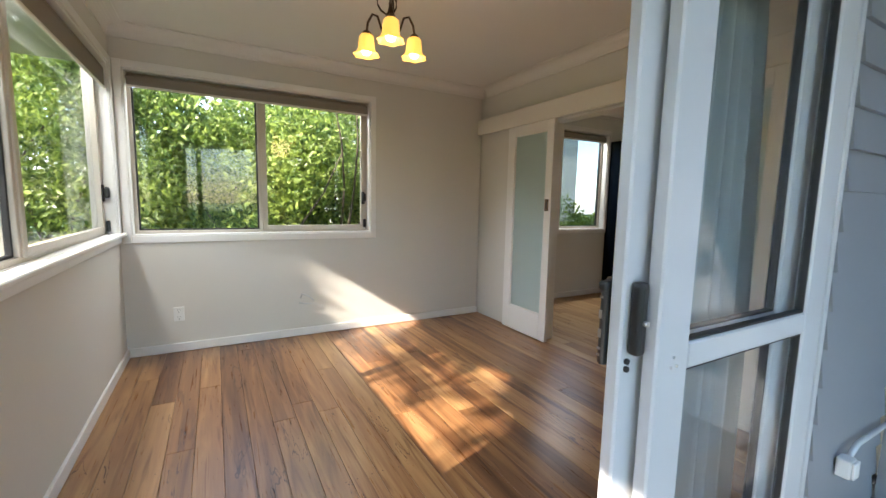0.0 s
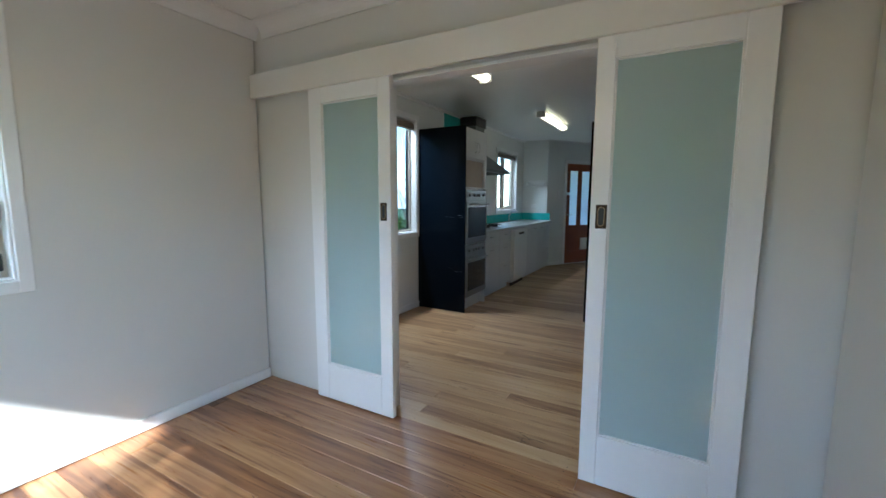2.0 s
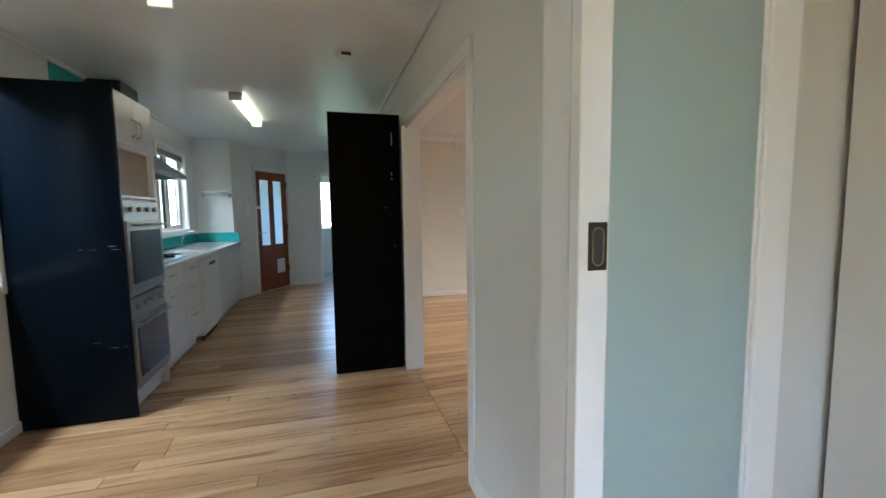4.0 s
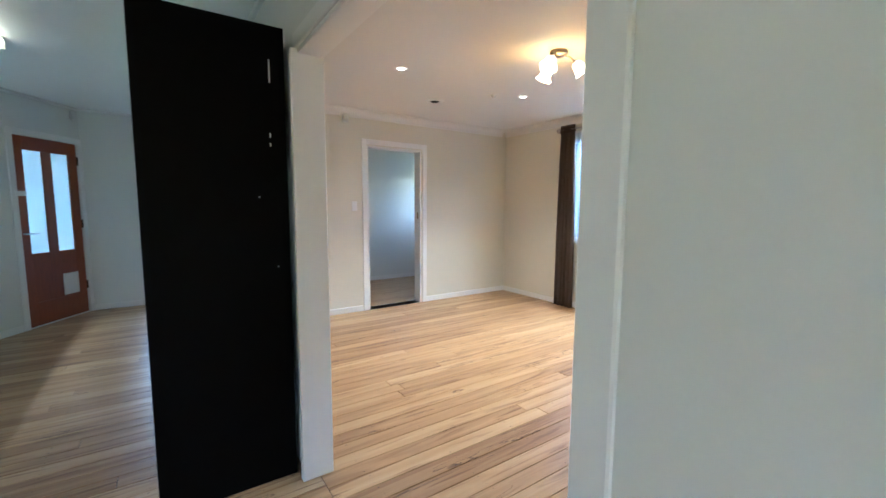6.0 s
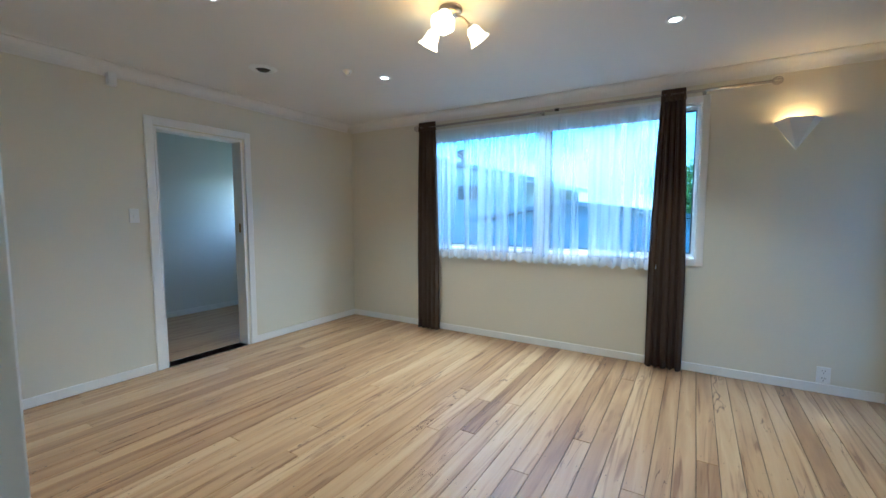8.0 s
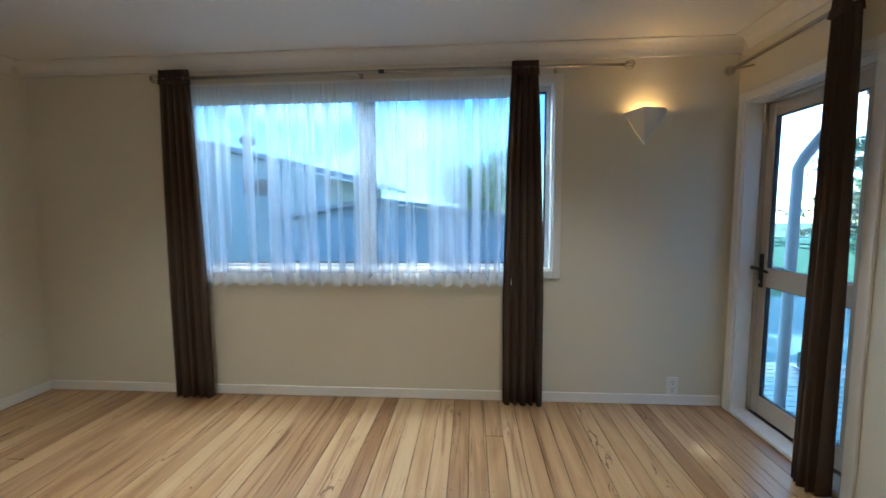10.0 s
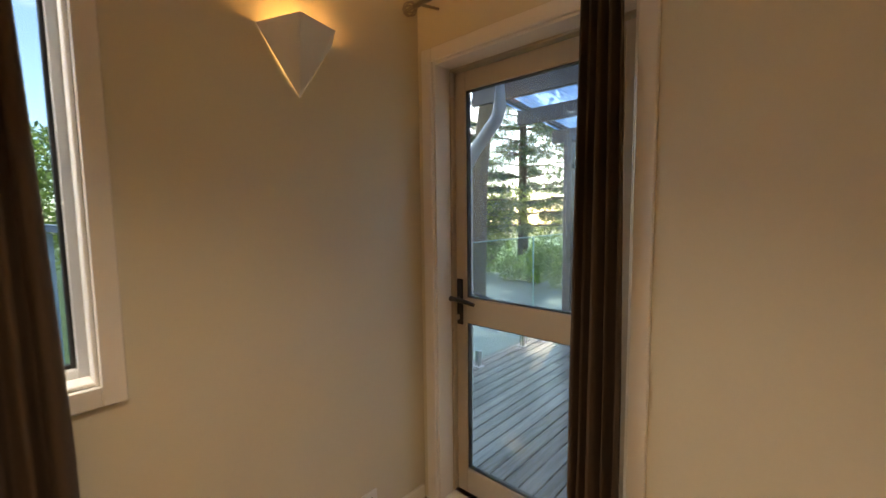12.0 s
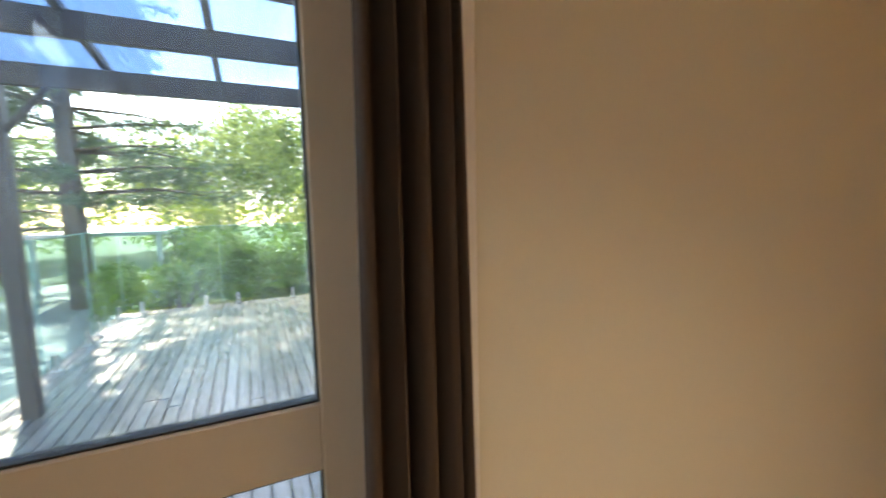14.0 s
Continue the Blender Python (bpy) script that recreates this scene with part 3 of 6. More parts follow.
def cove(name, axis, a0, a1, b, side, material, size=0.075):
    """A concave ceiling moulding along a wall face at b; side: the way into the room."""
    bm = bmesh.new()
    prof = [(0.0, CEILING - size - 0.012), (0.012, CEILING - size - 0.012), (0.014, CEILING - size)]
    for k in range(7):
        t = math.pi / 2 * k / 6
        prof.append((size * (1 - math.cos(t)) + 0.016, CEILING - size + size * math.sin(t) - 0.006))
    prof += [(size + 0.03, CEILING - 0.006), (size + 0.03, CEILING + 0.002), (0.0, CEILING + 0.002)]
    rows = []
    for a_ in (a0, a1):
        rows.append([bm.verts.new((a_, b + side * d, z) if axis == 'x' else (b + side * d, a_, z)) for d, z in prof])
    for k in range(len(prof)):
        q = (k + 1) % len(prof)
        bm.faces.new((rows[0][k], rows[0][q], rows[1][q], rows[1][k]))
    bm.faces.new(rows[0][::-1])
    bm.faces.new(rows[1])
    return single(name, bm, material, "white concave ceiling moulding", "moulding", kind="structure")


cove("trim_dining_north", 'x', 0.505, 3.77, 4.88, -1, CEIL)
cove("trim_dining_east", 'y', 1.76, 4.80, 3.77, -1, CEIL)
cove("trim_dining_west", 'y', 1.76, 4.80, 0.505, 1, CEIL)
cove("trim_dining_south", 'x', 0.60, 3.68, 1.76, 1, CEIL)
cove("trim_living_south", 'x', 4.07, 9.16, -1.44, 1, CEIL)
cove("trim_living_east", 'y', -1.35, 2.39, 9.16, -1, CEIL)
cove("trim_living_west", 'y', -1.35, 2.39, 4.07, 1, CEIL)
cove("trim_living_north", 'x', 4.16, 9.07, 2.39, -1, CEIL)
single("trim_kitchen_south", box(3.88, 11.05, 2.50, 2.53, CEILING - 0.03, CEILING + 0.001, 0.006), WHITE, "small white ceiling bead", "moulding", kind="structure")
single("trim_kitchen_north", box(3.88, 9.93, 4.99, 5.02, CEILING - 0.03, CEILING + 0.001, 0.006), WHITE, "small white ceiling bead", "moulding", kind="structure")
single("trim_kitchen_east", box(11.02, 11.05, 2.53, 3.80, CEILING - 0.03, CEILING + 0.001, 0.006), WHITE, "small white ceiling bead", "moulding", kind="structure")
tr_d = single("trim_back_door_wall", box(0, DG_L, -0.03, 0, CEILING - 0.03, CEILING + 0.001, 0.006), WHITE, "small white ceiling bead", "moulding", kind="structure")
tr_d.matrix_basis = pose(DG_A.x, DG_A.y, 0, 0, 0, DG_RZ)


def baseboard(name, axis, a0, a1, b, side, h=0.075):
    c, d = sorted((b, b + side * 0.016))
    bm = box(a0, a1, c, d, 0.003, h, 0.004) if axis == 'x' else box(c, d, a0, a1, 0.003, h, 0.004)
    return single(name, bm, WHITE, "low white painted baseboard", "baseboard", kind="structure")


baseboard("baseboard_dining_north", 'x', 0.505, 3.754, 4.88, -1)
baseboard("baseboard_dining_west", 'y', 1.76, 4.864, 0.505, 1)
baseboard("baseboard_living_south", 'x', 4.086, 9.16, -1.44, 1)
baseboard("baseboard_living_east", 'y', -1.424, 0.03, 9.16, -1)
baseboard("baseboard_living_east_b", 'y', 0.97, 2.39, 9.16, -1)
baseboard("baseboard_living_west", 'y', -0.40, 2.39, 4.07, 1)
baseboard("baseboard_hall_south", 'x', 3.88, 4.686, 2.50, 1, 0.09)
baseboard("baseboard_hall_north", 'x', 3.88, 6.09, 5.02, -1)
baseboard("baseboard_bedroom", 'y', -1.44, 2.39, 11.07, -1)
baseboard("baseboard_kitchen_east", 'y', 3.30, 3.78, 11.05, -1)
bb = single("baseboard_back_door", box(0.05, 0.43, -0.016, 0, 0.003, 0.075, 0.004), WHITE, "low white painted baseboard", "baseboard", kind="structure")
bb.matrix_basis = pose(DG_A.x, DG_A.y, 0, 0, 0, DG_RZ)


# ---- windows ----
def ring(bm, axis, a0, a1, z0, z1, b0, b1, w, bevel=0.003):
    """A rectangular frame of bar width w (or (sides, head, foot)) in a wall along x or y."""
    ws, wh, wf = w if isinstance(w, tuple) else (w, w, w)
    for p, q, u, v in ((a0, a0 + ws, z0, z1), (a1 - ws, a1, z0, z1), (a0 + ws, a1 - ws, z1 - wh, z1), (a0 + ws, a1 - ws, z0, z0 + wf)):
        if axis == 'x':
            add_box(bm, p, q, b0, b1, u, v, bevel)
        else:
            add_box(bm, b0, b1, p, q, u, v, bevel)
    return bm


def bar(axis, a0, a1, b0, b1, z0, z1, bevel=0.003):
    return box(a0, a1, b0, b1, z0, z1, bevel) if axis == 'x' else box(b0, b1, a0, a1, z0, z1, bevel)


def pane(name, bm, material, parent):
    ob = part(name, bm, material, parent)
    ob.visible_shadow = False
    return ob


def slider_window(name, label, axis, a0, a1, z0, z1, face, side, mulls, frame_mat, sash=None, trim_w=0.055, sill=0.0, glass=None, mull=0.02):
    """An aluminium window in a hole; face: the room-side wall face; side: +1 where the room lies on the greater side."""
    win = thing(name, label, "window", kind="structure")
    t0, t1 = sorted((face, face + side * 0.018))
    part("architrave", ring(bmesh.new(), axis, a0 - trim_w, a1 + trim_w, z0 - trim_w, z1 + trim_w, t0, t1, trim_w), WHITE, win)
    l0, l1 = sorted((face + side * 0.004, face - side * 0.07))
    part("reveal", ring(bmesh.new(), axis, a0, a1, z0, z1, l0, l1, 0.012), WHITE, win)
    f0, f1 = sorted((face - side * 0.072, face - side * 0.13))
    part("window_frame", ring(bmesh.new(), axis, a0 + 0.001, a1 - 0.001, z0 + 0.001, z1 - 0.001, f0, f1, 0.035), frame_mat, win)
    cuts = [a0 + 0.035, *mulls, a1 - 0.035]
    g = face - side * 0.10
    for c in mulls:
        part("mullion", bar(axis, c - mull, c + mull, f0 - 0.002, f1 + 0.002, z0 + 0.034, z1 - 0.034), frame_mat, win)
    for i, (p, q) in enumerate(zip(cuts, cuts[1:])):
        p2, q2 = p + (mull if i else 0), q - (mull if i < len(cuts) - 2 else 0)
        if sash is not None and i == sash:
            s0, s1 = sorted((face - side * 0.062, face - side * 0.096))
            part("sash", ring(bmesh.new(), axis, p2 - 0.012, q2 + 0.004, z0 + 0.028, z1 - 0.03, s0, s1, 0.042), frame_mat, win)
        else:
            part("glazing_bead", ring(bmesh.new(), axis, p2, q2, z0 + 0.035, z1 - 0.035, g - 0.012, g + 0.012, 0.012), RUBBER, win)
        pane("pane", bar(axis, p2, q2, g - 0.002, g + 0.002, z0 + 0.035, z1 - 0.035, 0), glass or GLASS, win)
    if sill:
        c0, c1 = sorted((face - side * 0.03, face + side * sill))
        part("window_sill", bar(axis, a0 - trim_w - 0.01, a1 + trim_w + 0.01, c0, c1, z0 - 0.005, z0 + 0.018, 0.005), WHITE, win)
    return win


def roller_blind(axis, a0, a1, face, side, ztop, drop):
    """A rolled-up blind in the head of a window."""
    ob = thing("roller_blind", "taupe roller blind drawn up in the window head", "blind", group="roller blinds")
    c0, c1 = sorted((face - side * 0.01, face - side * 0.065))
    part("roll", bar(axis, a0 + 0.014, a1 - 0.014, c0, c1, ztop - 0.07, ztop - 0.014, 0.02), BLIND, ob)
    m = (c0 + c1) / 2
    part("fabric", bar(axis, a0 + 0.02, a1 - 0.02, m - 0.002 + side * 0.024, m + 0.002 + side * 0.024, ztop - drop, ztop - 0.04, 0), BLIND, ob)
    part("hem_bar", bar(axis, a0 + 0.02, a1 - 0.02, m - 0.008 + side * 0.024, m + 0.008 + side * 0.024, ztop - drop - 0.018, ztop - drop, 0.004), PELMET, ob)
    return ob


slider_window("window_1", "wide beige aluminium sliding window over a hedge", 'x', 0.58, 2.47, 0.955, 2.19, 4.88, -1, [1.50], BEIGE, 1)
slider_window("window_2", "wide beige aluminium sliding window over a hedge", 'y', 2.06, 4.80, 0.965, 2.19, 0.505, 1, [3.32], BEIGE, 1, sill=0.05)
slider_window("window_3", "white framed kitchen window", 'x', 5.12, 5.98, 0.93, 2.24, 5.02, -1, [], BEIGE, glass=HALLDIMGLASS)
slider_window("window_4", "white framed kitchen window above the sink", 'x', 8.52, 9.50, 1.13, 2.16, 5.02, -1, [9.0], BEIGE, 1, glass=SINKDIMGLASS)
slider_window("window_5", "wide white framed living room window", 'x', 5.268, 7.95, 0.962, 2.248, -1.44, 1, [6.58], ALU, glass=SKYDIMGLASS, mull=0.036)
roller_blind('x', 0.58, 2.47, 4.88, -1, 2.178, 0.10)
roller_blind('y', 2.06, 4.80, 0.505, 1, 2.178, 0.16)
roller_blind('x', 5.12, 5.98, 5.02, -1, 2.228, 0.09)
roller_blind('x', 8.52, 9.50, 5.02, -1, 2.148, 0.08)

# ---- catches on the sliding sashes ----
def catch(x, y, z, rz):
    ob = thing("window_catch", "black plastic window catch on the sash", "window catch", (x, y, z), rz, "window catches")
    part("base", box(-0.016, 0.016, -0.014, 0, -0.06, 0.06, 0.006, 2), BLACK, ob)
    part("lever", box(-0.022, 0.022, -0.045, -0.014, -0.035, 0.045, 0.014, 3), BLACK, ob)
    return ob


catch(2.415, 4.942, 1.285, 0)
catch(0.443, 4.742, 1.275, 90)
for x, y, rz in ((2.425, 4.930, 0), (0.455, 4.755, 90)):
    ob = thing("window_lock", "small black lock in the corner of the sash", "window lock", (x, y, 1.02), rz, "window locks")
    part("body", box(-0.014, 0.014, -0.022, 0, -0.02, 0.06, 0.005), BLACK, ob)
    part("bolt", tube([(0, -0.012, -0.045), (0, -0.012, -0.02)], 0.006), STEEL, ob)
cord = thing("blind_cord", "thin looped white blind cord", "cord", (0.512, 4.775, 1.1))
part("loop", tube([(0, -0.012, 1.0), (0, -0.012, 0.0), (0.0, -0.005, -0.035), (0, 0.004, -0.045), (0, 0.012, -0.03), (0, 0.015, 0.0), (0, 0.015, 1.0)], 0.0016, 5), PLASTIC, cord)


def lathe_oval(x, y, z, rw, rh):
    """A thin upright plate with round ends that faces -x."""
    bm = bmesh.new()
    pts = [(y + rw * math.cos(q), z + (rh - rw if math.sin(q) >= 0 else rw - rh) + rw * math.sin(q)) for q in [math.pi * i / 8 for i in range(16)]]
    front, back = [bm.verts.new((x, *p)) for p in pts], [bm.verts.new((x + 0.002, *p)) for p in pts]
    bm.faces.new(front)
    bm.faces.new(back[::-1])
    for k in range(16):
        bm.faces.new((front[k], front[(k + 1) % 16], back[(k + 1) % 16], back[k]))
    return bm


# ---- sliding doors between dining room and hall ----
def sliding_door(y0, y1, handle_y, label, s, s2):
    d = thing("sliding_door", label, "sliding door", (3.747, y0, 0), 0, "sliding doors")
    w, z0, z1, th = y1 - y0, 0.012, 2.03, 0.038
    part("left_stile", box(-th, 0, 0, s, z0, z1, 0.003), WHITE, d)
    part("right_stile", box(-th, 0, w - s2, w, z0, z1, 0.003), WHITE, d)
    part("bottom_rail", box(-th, 0, s, w - s2, z0, 0.252, 0.003), WHITE, d)
    part("top_rail", box(-th, 0, s, w - s2, 1.906, z1, 0.003), WHITE, d)
    part("glazing_bead", ring(bmesh.new(), 'y', s, w - s2, 0.252, 1.906, -th + 0.008, -0.006, 0.008, 0.002), WHITE, d)
    part("frosted_pane", box(-th + 0.014, -0.010, s + 0.002, w - s2 - 0.002, 0.254, 1.904), FROST, d, "pale green frosted glass")
    hy = handle_y - y0
    h = part("flush_pull", box(-th - 0.0022, -th + 0.001, hy - 0.023, hy + 0.023, 1.203, 1.306, 0.0008), BRONZE, d, "dark aged flush pull plate")
    part("recess", lathe_oval(-th - 0.0026, hy, 1.2545, 0.0125, 0.040), SLOT, h)
    oval = [(-th - 0.0030, hy + 0.0135 * math.cos(q), 1.2545 + (0.027 if math.sin(q) >= 0 else -0.027) + 0.0135 * math.sin(q)) for q in [math.pi * i / 8 for i in range(17)]]
    part("rim", tube(oval + [oval[0]], 0.0020, 5), BRASS, h, "worn brass rim")
    return d


sliding_door(3.706, 4.332, 3.756, "white sliding door with a frosted glass panel, half open", 0.084, 0.106)
sliding_door(2.022, 2.628, 2.582, "white sliding door with a frosted glass panel, half open", 0.098, 0.074)
pel = thing("door_pelmet", "cream painted timber pelmet over the sliding doors", "pelmet")
part("board", box(3.690, 3.712, 1.90, 4.86, 1.995, 2.150, 0.003), PELMET, pel)
part("top_board", box(3.712, 3.769, 1.90, 4.86, 2.128, 2.148, 0.002), PELMET, pel)
part("track", box(3.716, 3.740, 1.92, 4.84, 2.035, 2.06, 0.002), STEEL, pel)
jam = thing("sliding_doorway_lining", "white painted lining of the double doorway", "door lining", kind="structure")
part("side_lining", box(3.766, 3.884, 3.782, 3.801, 0.003, 1.998, 0.002), WHITE, jam)
part("side_lining", box(3.766, 3.884, 2.599, 2.617, 0.003, 1.998, 0.002), WHITE, jam)
part("head_lining", box(3.766, 3.884, 2.617, 3.782, 1.980, 1.999, 0.002), WHITE, jam)
part("hall_architrave", box(3.882, 3.897, 3.796, 3.85, 0.003, 2.05, 0.003), WHITE, jam)

# ---- glazed sliding door at the deck ----
en = thing("deck_sliding_door", "white aluminium glazed sliding door standing open", "sliding door")
part("outer_frame", ring(bmesh.new(), 'x', 0.752, 3.078, -0.02, 2.058, 1.600, 1.755, (0.035, 0.04, 0.03)), DOORALU, en)


def leaf(x0, x1, y, d, name):
    lf = part(name, ring(bmesh.new(), 'x', x0, x1, 0.02, 2.015, y - 0.02, y + 0.02, (0.135, 0.07, 0.10), 0.006), DOORALU, en)
    part("mid_rail", box(x0 + 0.135, x1 - 0.135, y - 0.019, y + 0.019, 0.842, 0.914, 0.005), DOORALU, lf)
    for u, v in ((0.12, 0.842), (0.914, 1.945)):
        part("seal", ring(bmesh.new(), 'x', x0 + 0.135, x1 - 0.135, u, v, y - 0.012, y + 0.012, 0.007, 0.001), RUBBER, lf)
        pane("pane", box(x0 + 0.136, x1 - 0.136, y - 0.003, y + 0.003, u, v), GLASS, lf)
    return lf


outer_leaf = leaf(2.095, 3.040, 1.613, en, "fixed_leaf")
inner_leaf = leaf(2.030, 2.965, 1.668, en, "moving_leaf")
for yy, sgn in ((1.646, -1), (1.689, 1)):
    h = part("handle", box(2.048, 2.082, *sorted((yy, yy + sgn * 0.034)), 0.895, 1.080, 0.012, 3), BLACK, inner_leaf, "black pull handle")
    part("snib", tube([(2.066, yy + sgn * 0.034, 0.98), (2.066, yy + sgn * 0.044, 0.98)], 0.007, 10), STEEL, h)
lk = part("lock_case", box(2.024, 2.068, 1.69, 1.714, 0.850, 1.065, 0.010, 2), BLACK, inner_leaf, "black inside lock and handle")
part("lock_cap", box(2.019, 2.073, 1.69, 1.718, 1.045, 1.072, 0.008, 2), BLACK, lk)
for z, h in ((1.03, 0.006), (0.985, 0.022), (0.935, 0.022), (0.895, 0.006), (0.878, 0.006)):
    part("lock_plate", box(2.0225, 2.0245, 1.702, 1.711, z - h / 2, z + h / 2), STEEL, lk)
for z in (0.875, 0.855):
    part("screw_cap", tube([(2.055, 1.641, z), (2.055, 1.649, z)], 0.008, 10), BLACK, inner_leaf)
for x, z in ((2.165, 0.885), (2.155, 0.86), (2.180, 0.86)):
    part("rivet", tube([(x, 1.588, z), (x, 1.595, z)], 0.004, 8), STEEL, outer_leaf)
outer_leaf.location.x = inner_leaf.location.x = -0.030


# ---- curtains ----
def drape_mesh(axis, a0, a1, b, side, z0, z1, folds, depth, gather=0.75, seed=0, cols=None, rows=14, flare=0.0, hem=0.0):
    """A pleated hanging; gathered at the head, folds wandering a little on the way down."""
    rnd = random.Random(seed)
    cols = cols or folds * 8
    phase = [rnd.uniform(-0.5, 0.5) for _ in range(folds + 2)]
    size = [rnd.uniform(0.6, 1.25) for _ in range(folds + 2)]
    bm = bmesh.new()
    grid = []
    for j in range(rows + 1):
        v = j / rows
        z = z1 + (z0 - z1) * v
        line = []
        for i in range(cols + 1):
            u = i / cols
            f = u * folds
            k = int(f)
            ph = phase[k] * (1 - (f - k)) + phase[k + 1] * (f - k)
            sz = size[k] * (1 - (f - k)) + size[k + 1] * (f - k)
            d = depth * (0.55 + 0.45 * v) * sz * math.sin(2 * math.pi * f + ph * (0.6 + 1.4 * v))
            c, w = (a0 + a1) / 2, (a1 - a0)
            wid = w * (gather + (1 - gather) * min(1.0, v * 1.6) ** 0.7 + flare * v)
            a_ = c + (u - 0.5) * wid + 0.006 * math.sin(9 * f + seed) * v
            zz = z + (hem * math.sin(2 * math.pi * f * 0.9 + ph * 3) * v if j == rows else 0)
            line.append(bm.verts.new((a_, b + side * d, zz) if axis == 'x' else (b + side * d, a_, zz)))
        grid.append(line)
    for j in range(rows):
        for i in range(cols):
            bm.faces.new((grid[j][i], grid[j][i + 1], grid[j + 1][i + 1], grid[j + 1][i])).smooth = True
    return bm


def thicken(ob, t):
    s_ = ob.modifiers.new("thickness", 'SOLIDIFY')
    s_.thickness = t
    return ob


def curtain(axis, a0, a1, b, z0, z1, folds, depth, label, seed, material=CURTAIN, gather=0.72, group="brown curtains"):
    ob = thing("curtain", label, "curtain", group=group)
    thicken(part("drape", drape_mesh(axis, a0, a1, b, 1, z0, z1 - 0.07, folds, depth, gather, seed), material, ob), 0.004)
    c, w = (a0 + a1) / 2, (a1 - a0) * gather
    thicken(part("heading", drape_mesh(axis, c - w / 2, c + w / 2, b, 1, z1 - 0.085, z1 + 0.012, folds * 2, depth * 0.7, 1.0, seed + 1, rows=3), material, ob, "gathered pencil-pleat heading"), 0.005)
    return ob


curtain('x', 7.77, 8.075, -1.36, 0.012, 2.37, 5, 0.035, "dark brown floor-length pleated curtain on a metal rod", 3)
curtain('x', 5.34, 5.617, -1.36, 0.012, 2.355, 5, 0.035, "dark brown floor-length pleated curtain on a metal rod", 4, gather=0.62)
curtain('y', -0.640, -0.490, 4.165, 0.012, 2.33, 4, 0.05, "dark brown floor-length pleated curtain beside the deck door", 5)
net = single("net_curtain", drape_mesh('x', 5.54, 7.87, -1.395, 1, 0.862, 2.26, 26, 0.020, 1.0, 11, cols=338, rows=10, hem=0.012), NET, "sheer white net curtain across the window", "net curtain")
DENSE = cloth_mat("net_heading", (0.78, 0.79, 0.80), (0.74, 0.77, 0.80), 0.5, clear=0.08)
part("heading", drape_mesh('x', 5.54, 7.87, -1.378, 1, 2.135, 2.268, 70, 0.005, 1.0, 12, cols=420, rows=2), DENSE, net, "gathered heading of the net")
part("side_hem", drape_mesh('x', 6.545, 6.62, -1.386, 1, 0.862, 2.14, 2, 0.006, 1.0, 14, rows=8), DENSE, net, "doubled side hems where two nets meet")
part("hem", drape_mesh('x', 5.54, 7.87, -1.390, 1, 0.860, 0.945, 26, 0.020, 1.0, 11, cols=338, rows=2, hem=0.012), DENSE, net, "folded hem of the net")


def finial(bm, x, y, z, r=0.028):
    for k in range(4):
        th = math.pi * k / 4
        pts = [(x + r * math.cos(t) * 1.15, y + r * math.sin(t) * math.cos(th), z + r * math.sin(t) * math.sin(th)) for t in [2 * math.pi * q / 14 for q in range(15)]]
        add_tube(bm, pts, 0.0035, 5, False)
    return bm


rod = thing("curtain_rod", "brushed nickel curtain rod with cage finials", "curtain rod", group="curtain rods")
part("pole", tube([(4.835, -1.36, 2.325), (6.4, -1.36, 2.329), (8.03, -1.36, 2.325)], 0.0115, 10), NICKEL, rod)
part("finial", finial(bmesh.new(), 4.805, -1.36, 2.325), NICKEL, rod)
part("finial", finial(bmesh.new(), 8.06, -1.36, 2.325), NICKEL, rod)
for x, z in ((5.26, 2.325), (6.60, 2.328), (7.93, 2.325)):
    part("bracket", add_tube(tube([(x, -1.44, z + 0.005), (x, -1.36, z - 0.012), (x, -1.352, z)], 0.006, 8), [(x, -1.44, z - 0.02), (x, -1.436, z + 0.03)], 0.014, 8), NICKEL, rod)
part("joint_sleeve", tube([(6.42, -1.36, 2.3285), (6.46, -1.36, 2.3285)], 0.0135, 10), BLACK, rod)
rod2 = thing("curtain_rod", "brushed nickel curtain rod over the deck door", "curtain rod", group="curtain rods")
part("pole", tube([(4.165, -1.36, 2.275), (4.165, -0.30, 2.295)], 0.0115, 10), NICKEL, rod2)
f2 = finial(bmesh.new(), 0, 0, 0)
bmesh.ops.rotate(f2, verts=f2.verts[:], cent=(0, 0, 0), matrix=Matrix.Rotation(radians(90), 3, 'Z'))
bmesh.ops.translate(f2, verts=f2.verts[:], vec=(4.165, -1.388, 2.274))
part("finial", f2, NICKEL, rod2)
for y, z in ((-1.31, 2.276), (-0.34, 2.294)):
    part("bracket", tube([(4.07, y, z + 0.005), (4.165, y, z - 0.012), (4.172, y, z)], 0.006, 8), NICKEL, rod2)

# dining room curtain gathered beside the sliding door
gc = thing("dining_curtain", "grey wave-patterned lined curtain drawn back beside the sliding door", "curtain")
thicken(part("drape", drape_mesh('x', 2.33, 2.96, 1.85, 1, 0.03, 2.16, 8, 0.035, 0.6, 21), GREYCURT, gc), 0.004)
thicken(part("lining", drape_mesh('x', 2.36, 2.92, 1.795, 1, 0.03, 2.16, 6, 0.034, 0.62, 23), LINING, gc, "pale grey-green curtain lining"), 0.003)
part("track", box(2.2, 3.05, 1.775, 1.86, 2.165, 2.19, 0.003), ALU, gc, "white curtain track")

# ---- doorways ----
ld = thing("door_1", "white painted open doorway to the bedroom", "doorway", kind="structure")
part("architrave", box(9.142, 9.160, 0.02, 0.085, 0.003, 2.155, 0.004), WHITE, ld)
